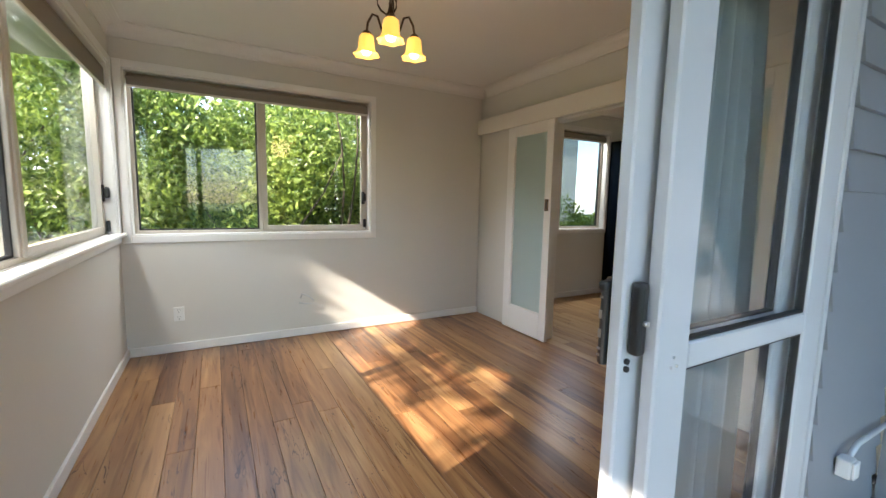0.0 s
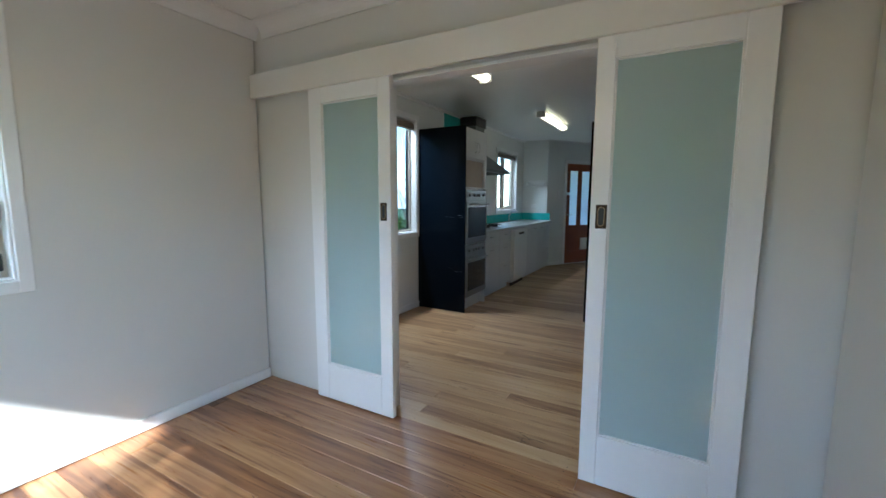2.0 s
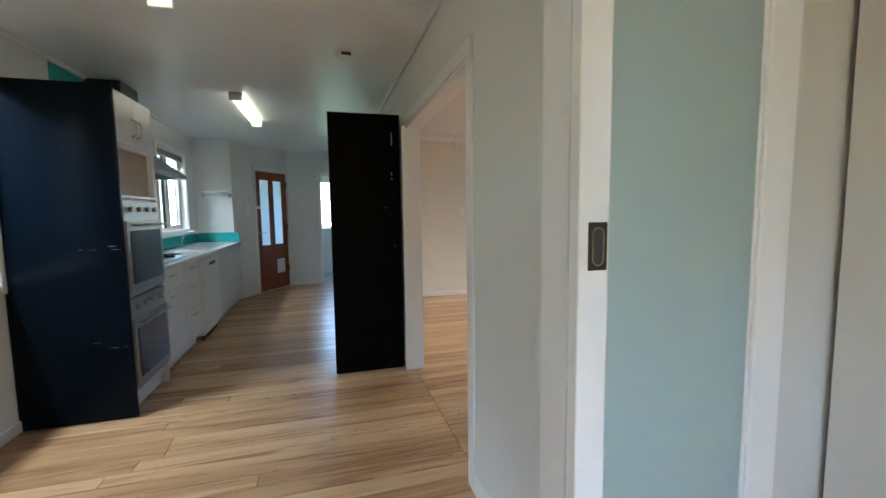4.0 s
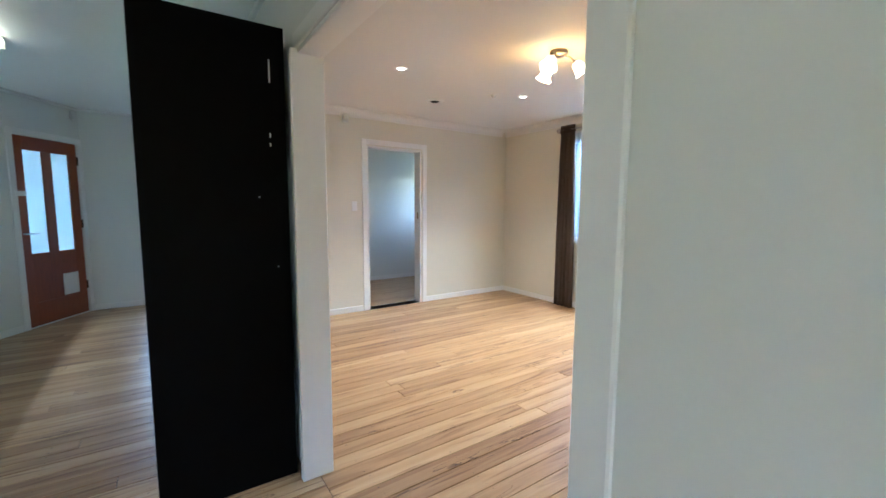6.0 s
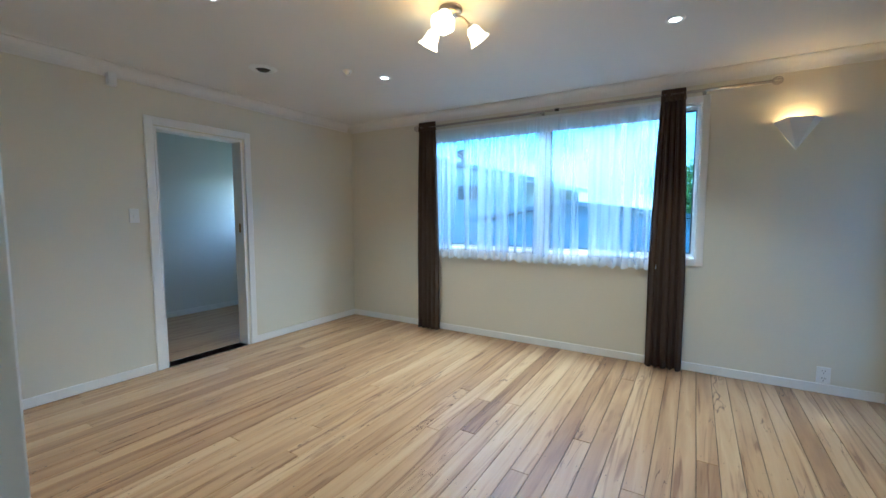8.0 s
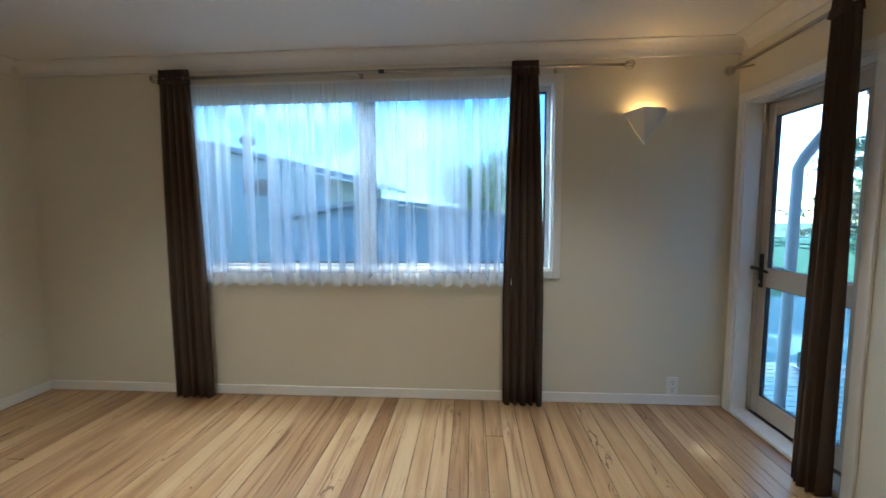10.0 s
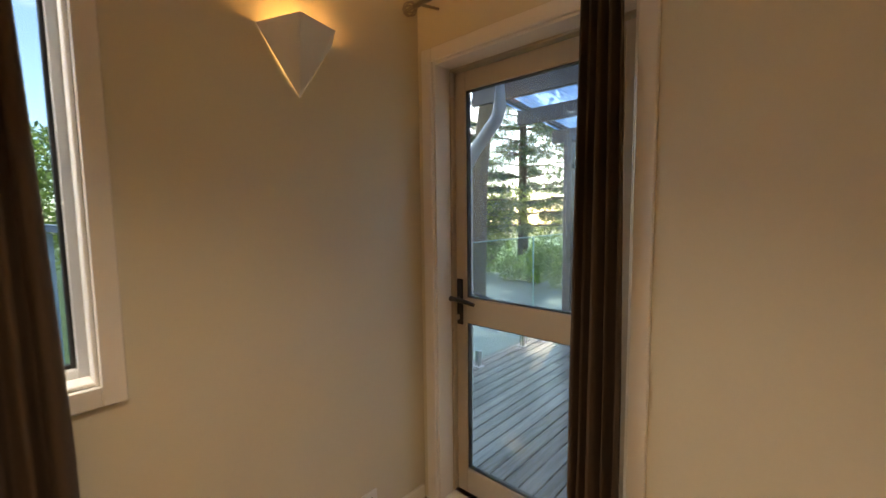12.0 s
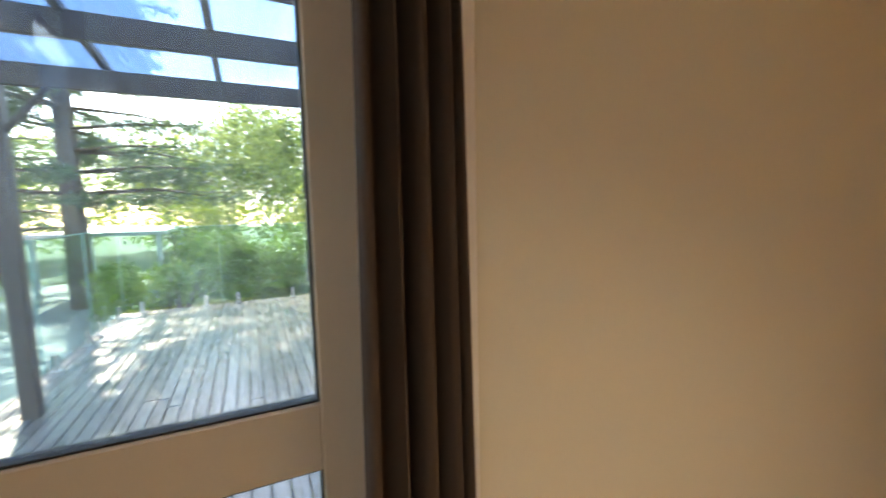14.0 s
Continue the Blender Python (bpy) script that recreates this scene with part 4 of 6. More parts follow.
part("architrave", box(9.142, 9.160, 0.895, 0.96, 0.003, 2.155, 0.004), WHITE, ld)
part("architrave", box(9.142, 9.160, 0.085, 0.895, 2.090, 2.155, 0.004), WHITE, ld)
part("door_lining", ring(bmesh.new(), 'y', 0.101, 0.889, 0.003, 2.079, 9.156, 9.304, (0.022, 0.022, 0.0), 0.002), WHITE, ld)
part("strike_plate", box(9.20, 9.23, 0.1225, 0.1245, 1.16, 1.25), BRASS, ld, "small brass strike plate")

op = thing("opening_trim", "white painted trim around the living room opening", "opening trim", kind="structure")
part("end_post", box(6.265, 6.305, 2.385, 2.535, 0.003, 2.02, 0.004), WHITE, op)
part("side_architrave", box(4.686, 4.757, 2.500, 2.516, 0.003, 2.09, 0.004), WHITE, op)
part("side_lining", box(4.740, 4.760, 2.386, 2.504, 0.003, 2.02, 0.003), WHITE, op)
part("head_lining", box(4.760, 6.265, 2.386, 2.504, 2.000, 2.021, 0.003), WHITE, op)
part("head_architrave", box(4.757, 6.30, 2.500, 2.514, 2.020, 2.09, 0.004), WHITE, op)

dd = thing("deck_door", "beige aluminium glazed door to the deck, closed", "door")
part("architrave", box(4.068, 4.088, -1.405, -1.345, 0.003, 2.125, 0.004), WHITE, dd)
part("architrave", box(4.068, 4.088, -0.485, -0.425, 0.003, 2.125, 0.004), WHITE, dd)
part("architrave", box(4.068, 4.088, -1.345, -0.485, 2.065, 2.125, 0.004), WHITE, dd)
part("reveal", ring(bmesh.new(), 'y', -1.349, -0.481, 0.003, 2.069, 3.975, 4.072, (0.014, 0.014, 0.0), 0.002), WHITE, dd)
part("threshold", box(3.86, 4.085, -1.335, -0.495, 0.003, 0.03, 0.005), WHITE, dd)
part("door_frame", ring(bmesh.new(), 'y', -1.349, -0.481, 0.031, 2.069, 3.885, 3.972, (0.022, 0.022, 0.0), 0.002), BEIGE, dd)
slab_ = part("door_leaf", ring(bmesh.new(), 'y', -1.326, -0.504, 0.034, 2.040, 3.908, 3.950, (0.062, 0.085, 0.125), 0.004), BEIGE, dd)
part("lock_stile", box(3.906, 3.952, -0.662, -0.566, 0.16, 1.955, 0.003), BEIGE, slab_)
part("mid_rail", box(3.909, 3.949, -1.264, -0.662, 0.885, 1.008, 0.003), BEIGE, slab_)
for u, v in ((0.159, 0.885), (1.008, 1.955)):
    part("seal", ring(bmesh.new(), 'y', -1.264, -0.662, u, v, 3.915, 3.943, 0.004, 0.001), RUBBER, slab_)
    pane("pane", box(3.926, 3.931, -1.263, -0.663, u, v), DECKGLASS, slab_)
for sx in (1, -1):
    x0 = 3.950 if sx > 0 else 3.908
    h = part("handle_plate", box(*sorted((x0, x0 + sx * 0.010)), -1.316, -1.282, 0.875, 1.095, 0.004, 2), BLACK, slab_, "black handle plate")
    part("lever", add_tube(tube([(x0, -1.30, 1.000), (x0 + sx * 0.045, -1.30, 1.000)], 0.009, 10), [(x0 + sx * 0.045, -1.325, 1.003), (x0 + sx * 0.047, -1.25, 1.0), (x0 + sx * 0.045, -1.185, 0.990)], [0.012, 0.011, 0.008], 10), BLACK, h)
    if sx > 0:
        part("key", box(x0 + 0.010, x0 + 0.030, -1.302, -1.296, 0.900, 0.925, 0.002), STEEL, h)
part("closer_arm", box(3.972, 3.99, -1.325, -1.305, 1.93, 2.035, 0.004), STEEL, dd, "small steel door stay")

# ---- back door in the slanting wall ----
bd = thing("back_door", "red-brown varnished wooden door with two frosted panes", "door")
bd.matrix_basis = pose(DG_A.x, DG_A.y, 0, 0, 0, DG_RZ)
for p, q, u, v in ((0.435, 0.50, 0.003, 2.115), (1.28, 1.33, 0.003, 2.115), (0.50, 1.28, 2.05, 2.115)):
    part("architrave", box(p, q, -0.018, 0.0, u, v, 0.003), WHITE, bd)
lf = part("door_leaf", ring(bmesh.new(), 'x', 0.503, 1.277, 0.012, 2.047, 0.012, 0.052, (0.115, 0.14, 0.25), 0.003), DOORWOOD, bd)
part("muntin", box(0.835, 0.945, 0.013, 0.051, 0.262, 1.907, 0.003), DOORWOOD, lf)
part("lock_rail", box(0.618, 1.162, 0.014, 0.050, 0.262, 0.80, 0.003), DOORWOOD, lf)
for p, q in ((0.618, 0.835), (0.945, 1.162)):
    part("frosted_pane", box(p, q, 0.028, 0.034, 0.80, 1.907), FROSTW, lf)
cf = part("cat_flap", ring(bmesh.new(), 'x', 0.96, 1.16, 0.28, 0.53, 0.002, 0.020, 0.035, 0.004), PLASTIC, lf, "white plastic cat flap")
# opaque white in place of the daylight that glows through the flap
part("flap", box(0.995, 1.125, 0.006, 0.010, 0.315, 0.495), PLASTIC, cf)
# white strip drawn for the streak of light under the door
part("door_sill", box(0.50, 1.28, -0.004, 0.10, 0.002, 0.011), WHITE, bd)
part("door_bolt", box(0.47, 0.60, -0.025, 0.010, 1.42, 1.47, 0.004), PLASTIC, lf)
part("door_lever", add_tube(tube([(0.55, 0.012, 1.02), (0.55, -0.04, 1.02)], 0.009), [(0.55, -0.04, 1.02), (0.66, -0.04, 1.02)], 0.008), STEEL, lf)
for z in (0.3, 1.05, 1.8):
    part("hinge", box(1.270, 1.288, -0.004, 0.012, z, z + 0.1, 0.003), BRONZE, lf)

# ---- kitchen ----
ot = thing("oven_tower", "tall black-sided oven tower with two built-in ovens", "oven tower")
part("side_panel", box(6.02, 6.042, 4.385, 5.018, 0.003, 2.145, 0.002), NAVY, ot, "glossy black side panel")
part("carcass", box(6.042, 6.63, 4.44, 5.018, 0.10, 2.14, 0.002), CAB, ot)
part("far_panel", box(6.63, 6.65, 4.40, 5.018, 0.003, 2.14, 0.002), CAB, ot)
part("plinth", box(6.042, 6.63, 4.46, 4.50, 0.003, 0.10), CAB, ot)
for x0, x1, hx in ((6.044, 6.334, 6.30), (6.338, 6.628, 6.372)):
    d = part("cupboard_door", box(x0, x1, 4.40, 4.42, 1.80, 2.135, 0.002), CAB, ot)
    part("handle", tube([(hx, 4.40, 1.87), (hx, 4.372, 1.885), (hx, 4.368, 1.93), (hx, 4.372, 1.975), (hx, 4.40, 1.99)], 0.006, 8), STEEL, d)
nb = part("niche", ring(bmesh.new(), 'x', 6.044, 6.628, 1.45, 1.796, 4.402, 4.44, 0.018, 0.001), CAB, ot)
part("niche_lining", box(6.062, 6.61, 4.436, 4.44, 1.468, 1.778), SHELFM, nb, "bare brown niche back")
for zt, zb in ((1.435, 0.80), (0.785, 0.17)):
    ov = part("oven", box(6.046, 6.626, 4.388, 4.44, zb, zt, 0.003), OVENSTEEL, ot, "stainless steel built-in oven")
    part("oven_door", box(6.052, 6.62, 4.374, 4.388, zb + 0.03, zt - 0.135, 0.003), OVENSTEEL, ov)
    part("oven_window", box(6.09, 6.582, 4.370, 4.374, zb + 0.08, zt - 0.20, 0.001), OVENGLASS, ov, "dark oven glass")
    part("oven_handle", add_tube(add_tube(tube([(6.09, 4.335, zt - 0.165), (6.58, 4.335, zt - 0.165)], 0.009, 10), [(6.12, 4.374, zt - 0.165), (6.12, 4.335, zt - 0.165)], 0.006), [(6.55, 4.374, zt - 0.165), (6.55, 4.335, zt - 0.165)], 0.006), OVENSTEEL, ov)
    for k in range(4):
        part("knob", tube([(6.14 + 0.13 * k, 4.388, zt - 0.06), (6.14 + 0.13 * k, 4.362, zt - 0.06)], 0.018, 14), OVENSTEEL, ov)
    part("display", box(6.31, 6.36, 4.386, 4.388, zt - 0.075, zt - 0.045), OVENGLASS, ov)

rnd_s = random.Random(77)
for zc, y0, y1, n_s in ((1.14, 4.40, 4.66, 6), (0.51, 4.39, 4.56, 4)):
    for _ in range(n_s):
        yy, ww = rnd_s.uniform(y0, y1), rnd_s.uniform(0.012, 0.05)
        zz = zc + rnd_s.uniform(-0.03, 0.03)
        part("scuff", box(6.0190, 6.0204, yy, min(yy + ww, 4.72), zz, zz + rnd_s.uniform(0.0010, 0.0022)), BOARD, ot, "pale scuff in the black finish")


def base_unit(x0, x1, fronts, label):
    u = thing("base_cabinet", label, "cabinet", group="kitchen base cabinets")
    part("body", box(x0, x1, 4.46, 5.018, 0.10, 0.878, 0.001), CAB, u)
    part("plinth", box(x0, x1, 4.50, 4.52, 0.003, 0.10), CAB, u)
    for p, q, zb, zt in fronts:
        d = part("front", box(p + 0.002, q - 0.002, 4.44, 4.46, zb + 0.002, zt - 0.002, 0.002), CAB, u)
        m = (p + q) / 2
        part("handle", tube([(m - 0.05, 4.44, zt - 0.06), (m - 0.045, 4.415, zt - 0.06), (m + 0.045, 4.415, zt - 0.06), (m + 0.05, 4.44, zt - 0.06)], 0.006, 6), STEEL, d)
    return u


base_unit(6.652, 7.25, [(6.652, 7.25, 0.10, 0.70), (6.652, 7.25, 0.70, 0.878)], "white kitchen base cabinet below the hob")
base_unit(7.252, 7.71, [(7.252, 7.71, 0.10, 0.42), (7.252, 7.71, 0.42, 0.69), (7.252, 7.71, 0.69, 0.878)], "white kitchen drawer unit with steel handles")
base_unit(8.33, 9.10, [(8.33, 8.715, 0.10, 0.878), (8.715, 9.10, 0.10, 0.878)], "white kitchen base cabinet below the sink")
base_unit(9.10, 9.90, [(9.10, 9.50, 0.10, 0.878), (9.50, 9.90, 0.10, 0.45), (9.50, 9.90, 0.45, 0.878)], "white kitchen base cabinet at the worktop end")
dw = thing("dishwasher", "white freestanding dishwasher under the worktop", "dishwasher")
part("body", box(7.715, 8.325, 4.42, 5.0, 0.06, 0.865, 0.004), PLASTIC, dw)
part("door", box(7.718, 8.322, 4.385, 4.42, 0.12, 0.76, 0.008, 2), PLASTIC, dw)
part("control_panel", box(7.718, 8.322, 4.380, 4.42, 0.765, 0.865, 0.006, 2), PLASTIC, dw)
part("handle_recess", box(7.90, 8.14, 4.377, 4.381, 0.79, 0.82), SLOT, dw)
part("plinth", box(7.74, 8.30, 4.44, 4.46, 0.003, 0.06), SLOT, dw)
wt = single("worktop", box(6.652, 9.925, 4.415, 5.016, 0.880, 0.918, 0.004, 2), BENCH, "pale speckled kitchen worktop", "worktop")
hob = thing("gas_hob", "stainless steel gas hob with black pan supports", "hob")
part("tray", box(7.05, 7.65, 4.50, 4.98, 0.919, 0.928, 0.003), STEEL, hob)
for x in (7.2, 7.5):
    for y in (4.62, 4.85):
        part("burner", lathe([(0.0, 0.928), (0.045, 0.928), (0.045, 0.942), (0.03, 0.948), (0.0, 0.948)], 14, (x, y, 0)), BLACK, hob)
        part("pan_support", add_box(box(x - 0.11, x + 0.11, y - 0.006, y + 0.006, 0.950, 0.962), x - 0.006, x + 0.006, y - 0.10, y + 0.10, 0.9505, 0.9615), BLACK, hob)
sk = thing("sink", "stainless steel sink with curved mixer tap", "sink")
part("rim", ring(bmesh.new(), 'x', 8.45, 9.55, 0.0, 0.46, 0.0, 0.004, 0.02, 0.001), STEEL, sk)
sk.children[0].data.transform(Matrix(((1, 0, 0, 0), (0, 0, 1, 4.50), (0, 1, 0, 0.9185), (0, 0, 0, 1))))
part("bowl", box(8.50, 8.95, 4.54, 4.92, 0.919, 0.9195), STEEL, sk)
part("drainer", box(9.0, 9.52, 4.53, 4.93, 0.919, 0.921), STEEL, sk)
part("tap", tube([(8.98, 4.95, 0.92), (8.98, 4.95, 1.03), (8.975, 4.90, 1.10), (8.96, 4.82, 1.12), (8.95, 4.76, 1.09)], 0.011, 10), STEEL, sk)
sp = thing("splashback", "teal painted glass splashback behind the hob and bench", "splashback", kind="structure")
part("hob_panel", box(6.655, 7.86, 5.010, 5.019, 0.920, 2.445), TEAL, sp)
part("bench_panel", box(7.862, 9.925, 5.011, 5.019, 0.920, 1.06), TEAL, sp)
part("end_panel", box(9.920, 9.929, 4.45, 5.010, 0.920, 1.06), TEAL, sp)
hd = thing("range_hood", "stainless steel chimney range hood", "range hood")
bm = bmesh.new()
lo = [(6.72, 4.52), (7.82, 4.52), (7.82, 5.008), (6.72, 5.008)]
hi = [(7.09, 4.76), (7.43, 4.76), (7.43, 5.008), (7.09, 5.008)]
vs = [[bm.verts.new((*p, z)) for p in ring_] for ring_, z in ((lo, 1.700), (lo, 1.735), (hi, 1.97))]
for a_, b_ in zip(vs, vs[1:]):
    for k in range(4):
        bm.faces.new((a_[k], a_[(k + 1) % 4], b_[(k + 1) % 4], b_[k]))
bm.faces.new(vs[0])
bm.faces.new(vs[-1])
part("canopy", bm, HOODSTEEL, hd)
part("filter", box(6.80, 7.74, 4.58, 4.98, 1.690, 1.699, 0.002), SLOT, hd, "dark grease filter")
part("chimney", box(7.11, 7.41, 4.775, 5.008, 1.971, 2.33, 0.002), HOODSTEEL, hd)
part("duct_top", box(7.09, 7.43, 4.755, 5.008, 2.331, 2.462, 0.004), BLACK, hd)
pt = thing("pantry_cabinet", "tall black painted pantry cabinet at the kitchen entry", "cabinet")
part("side_panel", box(6.36, 6.384, 2.537, 3.105, 0.004, 2.125, 0.002), BLACKP, pt, "black painted side panel with scuffs")
part("body", box(6.384, 7.20, 2.537, 3.08, 0.10, 2.12, 0.002), CAB, pt)
part("plinth", box(6.384, 7.20, 2.56, 3.04, 0.004, 0.10), BLACKP, pt)
for p, q in ((6.386, 6.79), (6.794, 7.198)):
    part("door", box(p, q, 3.08, 3.10, 0.105, 2.118, 0.002), CAB, pt)
for y, z, h in ((2.60, 1.88, 0.10), (2.605, 1.64, 0.02), (2.605, 1.60, 0.016), (2.66, 1.37, 0.008), (2.59, 1.05, 0.006)):
    part("paint_chip", box(6.3585, 6.3602, y, y + 0.006, z, z + h), PLASTIC, pt, "bare pale chip in the black paint")
dr = thing("dish_rack", "white wall-mounted folding rack", "rack", (9.93, 4.72, 1.60))
part("back_plate", box(-0.03, 0.0, -0.17, 0.17, -0.02, 0.10, 0.004), PLASTIC, dr)
for k in range(4):
    part("rail", tube([(-0.035 - 0.035 * k, -0.19, 0.02 + 0.015 * k), (-0.035 - 0.035 * k, 0.19, 0.02 + 0.015 * k)], 0.006, 6), PLASTIC, dr)
for y in (-0.18, 0.18):
    part("arm", box(-0.16, 0.0, y - 0.008, y + 0.008, 0.0, 0.05, 0.003), PLASTIC, dr)


def plate(name, x, y, z, rz, label, w=0.075, h=0.115, holes=2, category="socket", group=""):
    """A wall plate that faces -y before it is turned."""
    ob = thing(name, label, category, (x, y, z), rz, group)
    part("face_plate", box(-w / 2, w / 2, -0.010, 0, -h / 2, h / 2, 0.003, 2), PLASTIC, ob)
    if holes:
        for k in range(holes):
            zc = (k - (holes - 1) / 2) * 0.055
            for dx, dz, r in ((-0.009, 0.006, 20), (0.009, 0.006, -20), (0.0, -0.012, 0)):
                sl = part("slot", box(-0.0018, 0.0018, -0.0112, -0.0095, -0.005, 0.005), SLOT, ob)
                sl.matrix_basis = pose(dx, 0, zc + dz, 0, r, 0)
            part("rocker", box(-0.004, 0.004, -0.0125, -0.0095, zc + 0.016, zc + 0.026, 0.001), PLASTIC, ob)
    else:
        part("rocker", box(-0.010, 0.010, -0.014, -0.0095, -0.016, 0.016, 0.002), PLASTIC, ob)
    return ob


plate("wall_socket", 0.854, 4.88, 0.315, 0, "white double power socket above the baseboard", group="wall sockets")
plate("wall_socket", 4.415, -1.44, 0.140, 180, "white double power socket above the baseboard", 0.08, 0.125, group="wall sockets")
plate("light_switch", 9.16, 1.064, 1.33, -90, "white light switch beside the doorway", 0.07, 0.115, 0, "light switch", "light switches")
plate("light_switch", 9.93, 4.78, 1.20, -90, "white power point on the kitchen end wall", 0.11, 0.07, 0, "light switch", "light switches")
swb = plate("light_switch", 0, 0, 0, 0, "white double switch plate beside the back door", 0.07, 0.16, 0, "light switch", "light switches")
swb.matrix_basis = pose(DG_A.x, DG_A.y, 0, 0, 0, DG_RZ) @ pose(0.30, 0, 1.42)

# ---- ceiling fittings ----
def downlight(x, y):
    ob = thing("downlight", "recessed round ceiling downlight, lit", "downlight", (x, y, CEILING), 0, "living room downlights")
    part("bezel", lathe([(0.030, 0.002), (0.034, -0.006), (0.052, -0.004), (0.055, 0.001)], 28), WHITE, ob)
    part("lens", lathe([(0.0, -0.003), (0.031, -0.003), (0.031, 0.001)], 24), LEDM, ob, "glowing lens")
    return ob


for x, y in ((7.50, 1.31), (7.545, -0.165), (5.43, -0.26)):
    downlight(x, y)
    spot("downlight_lamp", x, y, CEILING - 0.01, 8.0, (1.0, 0.84, 0.64))


def smoke_alarm(x, y, r, label):
    ob = thing("smoke_alarm", label, "smoke alarm", (x, y, CEILING), 0, "smoke alarms")
    part("body", lathe([(0.0, -0.040), (r * 0.6, -0.040), (r * 0.85, -0.034), (r * 0.95, -0.018), (r, -0.012), (r, 0.001)], 28), PLASTIC, ob)
    part("vent_slot", box(-r * 1.02, -r * 0.5, -r * 0.45, r * 0.45, -0.034, -0.016, 0.003), SLOT, ob)
    return ob


smoke_alarm(6.10, 2.96, 0.075, "white round smoke alarm on the kitchen ceiling")
vn = thing("ceiling_vent", "round white ceiling vent with dark centre", "ceiling vent", (8.22, 0.50, CEILING))
part("ring", lathe([(0.055, -0.004), (0.065, -0.014), (0.095, -0.008), (0.105, 0.001)], 28), PLASTIC, vn)
part("cone", lathe([(0.0, -0.020), (0.035, -0.018), (0.050, -0.006), (0.056, -0.002)], 24), SLOT, vn)
sn = thing("ceiling_sensor", "small white ceiling sensor", "sensor", (7.69, 0.12, CEILING))
part("body", lathe([(0.0, -0.035), (0.018, -0.033), (0.022, -0.02), (0.024, -0.008), (0.036, -0.006), (0.036, 0.001)], 18), PLASTIC, sn)
pr = thing("motion_sensor", "small white corner motion sensor", "sensor", (9.15, 1.17, 2.37))
part("body", box(-0.05, 0.005, -0.03, 0.03, -0.05, 0.05, 0.010, 2), PLASTIC, pr)
part("lens", box(-0.056, -0.048, -0.02, 0.02, -0.03, 0.0, 0.003), WHITE, pr)
pr2 = thing("motion_sensor", "small white corner motion sensor", "sensor", (11.0, 3.84, 2.38), -30)
part("body", box(-0.05, 0.005, -0.03, 0.03, -0.05, 0.05, 0.010, 2), PLASTIC, pr2)
part("lens", box(-0.056, -0.048, -0.02, 0.02, -0.03, 0.0, 0.003), WHITE, pr2)


def tube_light(x0, x1, y):
    ob = thing("fluorescent_light", "long ceiling fluorescent fitting with glowing diffuser", "ceiling light", (x0, y, CEILING), 0, "kitchen ceiling lights")
    L = x1 - x0
    part("base", box(0, L, -0.05, 0.05, -0.022, 0.0, 0.004), PLASTIC, ob)
    bm_ = bmesh.new()
    prof = [(0.056 * math.cos(t), -0.020 - 0.055 * math.sin(t)) for t in [math.pi * k / 10 for k in range(11)]]
    ra, rb = [bm_.verts.new((0.02, p, q)) for p, q in prof], [bm_.verts.new((L - 0.02, p, q)) for p, q in prof]
    for k in range(10):
        bm_.faces.new((ra[k], ra[k + 1], rb[k + 1], rb[k])).smooth = True
    bm_.faces.new(ra)
    bm_.faces.new(rb[::-1])
    part("diffuser", bm_, TUBE, ob, "warm glowing plastic diffuser")
    for u in (0.0, L - 0.022):
        part("end_cap", box(u, u + 0.022, -0.060, 0.060, -0.080, -0.001, 0.006), PLASTIC, ob)
    return ob


tube_light(4.28, 5.50, 3.92)
tube_light(7.30, 8.55, 3.92)

# chandelier over the dining floor
CX, CY = 1.935, 3.017
ch = thing("chandelier", "bronze chandelier with three amber glass bell shades, lit", "chandelier", (CX, CY, 0.028))
part("ceiling_rose", lathe([(0.0, 2.43), (0.02, 2.43), (0.05, 2.455), (0.06, CEILING - 0.028)], 20), BRONZE, ch)
part("stem", tube([(0, 0, 2.44), (0, 0, 2.14)], 0.008, 8), BRONZE, ch)
part("hub", lathe([(0.0, 2.05), (0.012, 2.06), (0.02, 2.09), (0.03, 2.12), (0.018, 2.15), (0.012, 2.18), (0.0, 2.19)], 14), BRONZE, ch)
for k in range(2):
    th = 1.0 + k * 2.1
    part("scroll", tube([(0.02 * math.cos(th) + 0.05 * math.sin(q) * math.cos(th), 0.02 * math.sin(th) + 0.05 * math.sin(q) * math.sin(th), 2.20 + 0.055 * math.cos(q)) for q in [0.5 * i for i in range(12)]], 0.0045, 6), BRONZE, ch)
for k in range(3):
    th = radians(248.8 + 120 * k)
    c, s_ = math.cos(th), math.sin(th)
    arm = part("arm", tube([(0.01 * c, 0.01 * s_, 2.08), (0.035 * c, 0.035 * s_, 2.03), (0.05 * c, 0.05 * s_, 2.08), (0.075 * c, 0.075 * s_, 2.15), (0.105 * c, 0.105 * s_, 2.165), (0.132 * c, 0.132 * s_, 2.13), (0.140 * c, 0.140 * s_, 2.085)], 0.006, 8), BRONZE, ch)
    part("cup", lathe([(0.006, 2.095), (0.022, 2.082), (0.03, 2.07)], 14, (0.140 * c, 0.140 * s_, 0)), BRONZE, arm)
    part("shade", lathe([(0.026, 2.072), (0.036, 2.062), (0.040, 2.035), (0.042, 2.005), (0.050, 1.985), (0.064, 1.972)], 30, (0.140 * c, 0.140 * s_, 0), 0.10, 6), AMBER, arm, "ruffled amber glass shade")
    part("bulb", lathe([(0.0, 1.972), (0.018, 1.975), (0.026, 1.992), (0.022, 2.015), (0.012, 2.035)], 14, (0.140 * c, 0.140 * s_, 0)), BULB, arm, "glowing bulb")
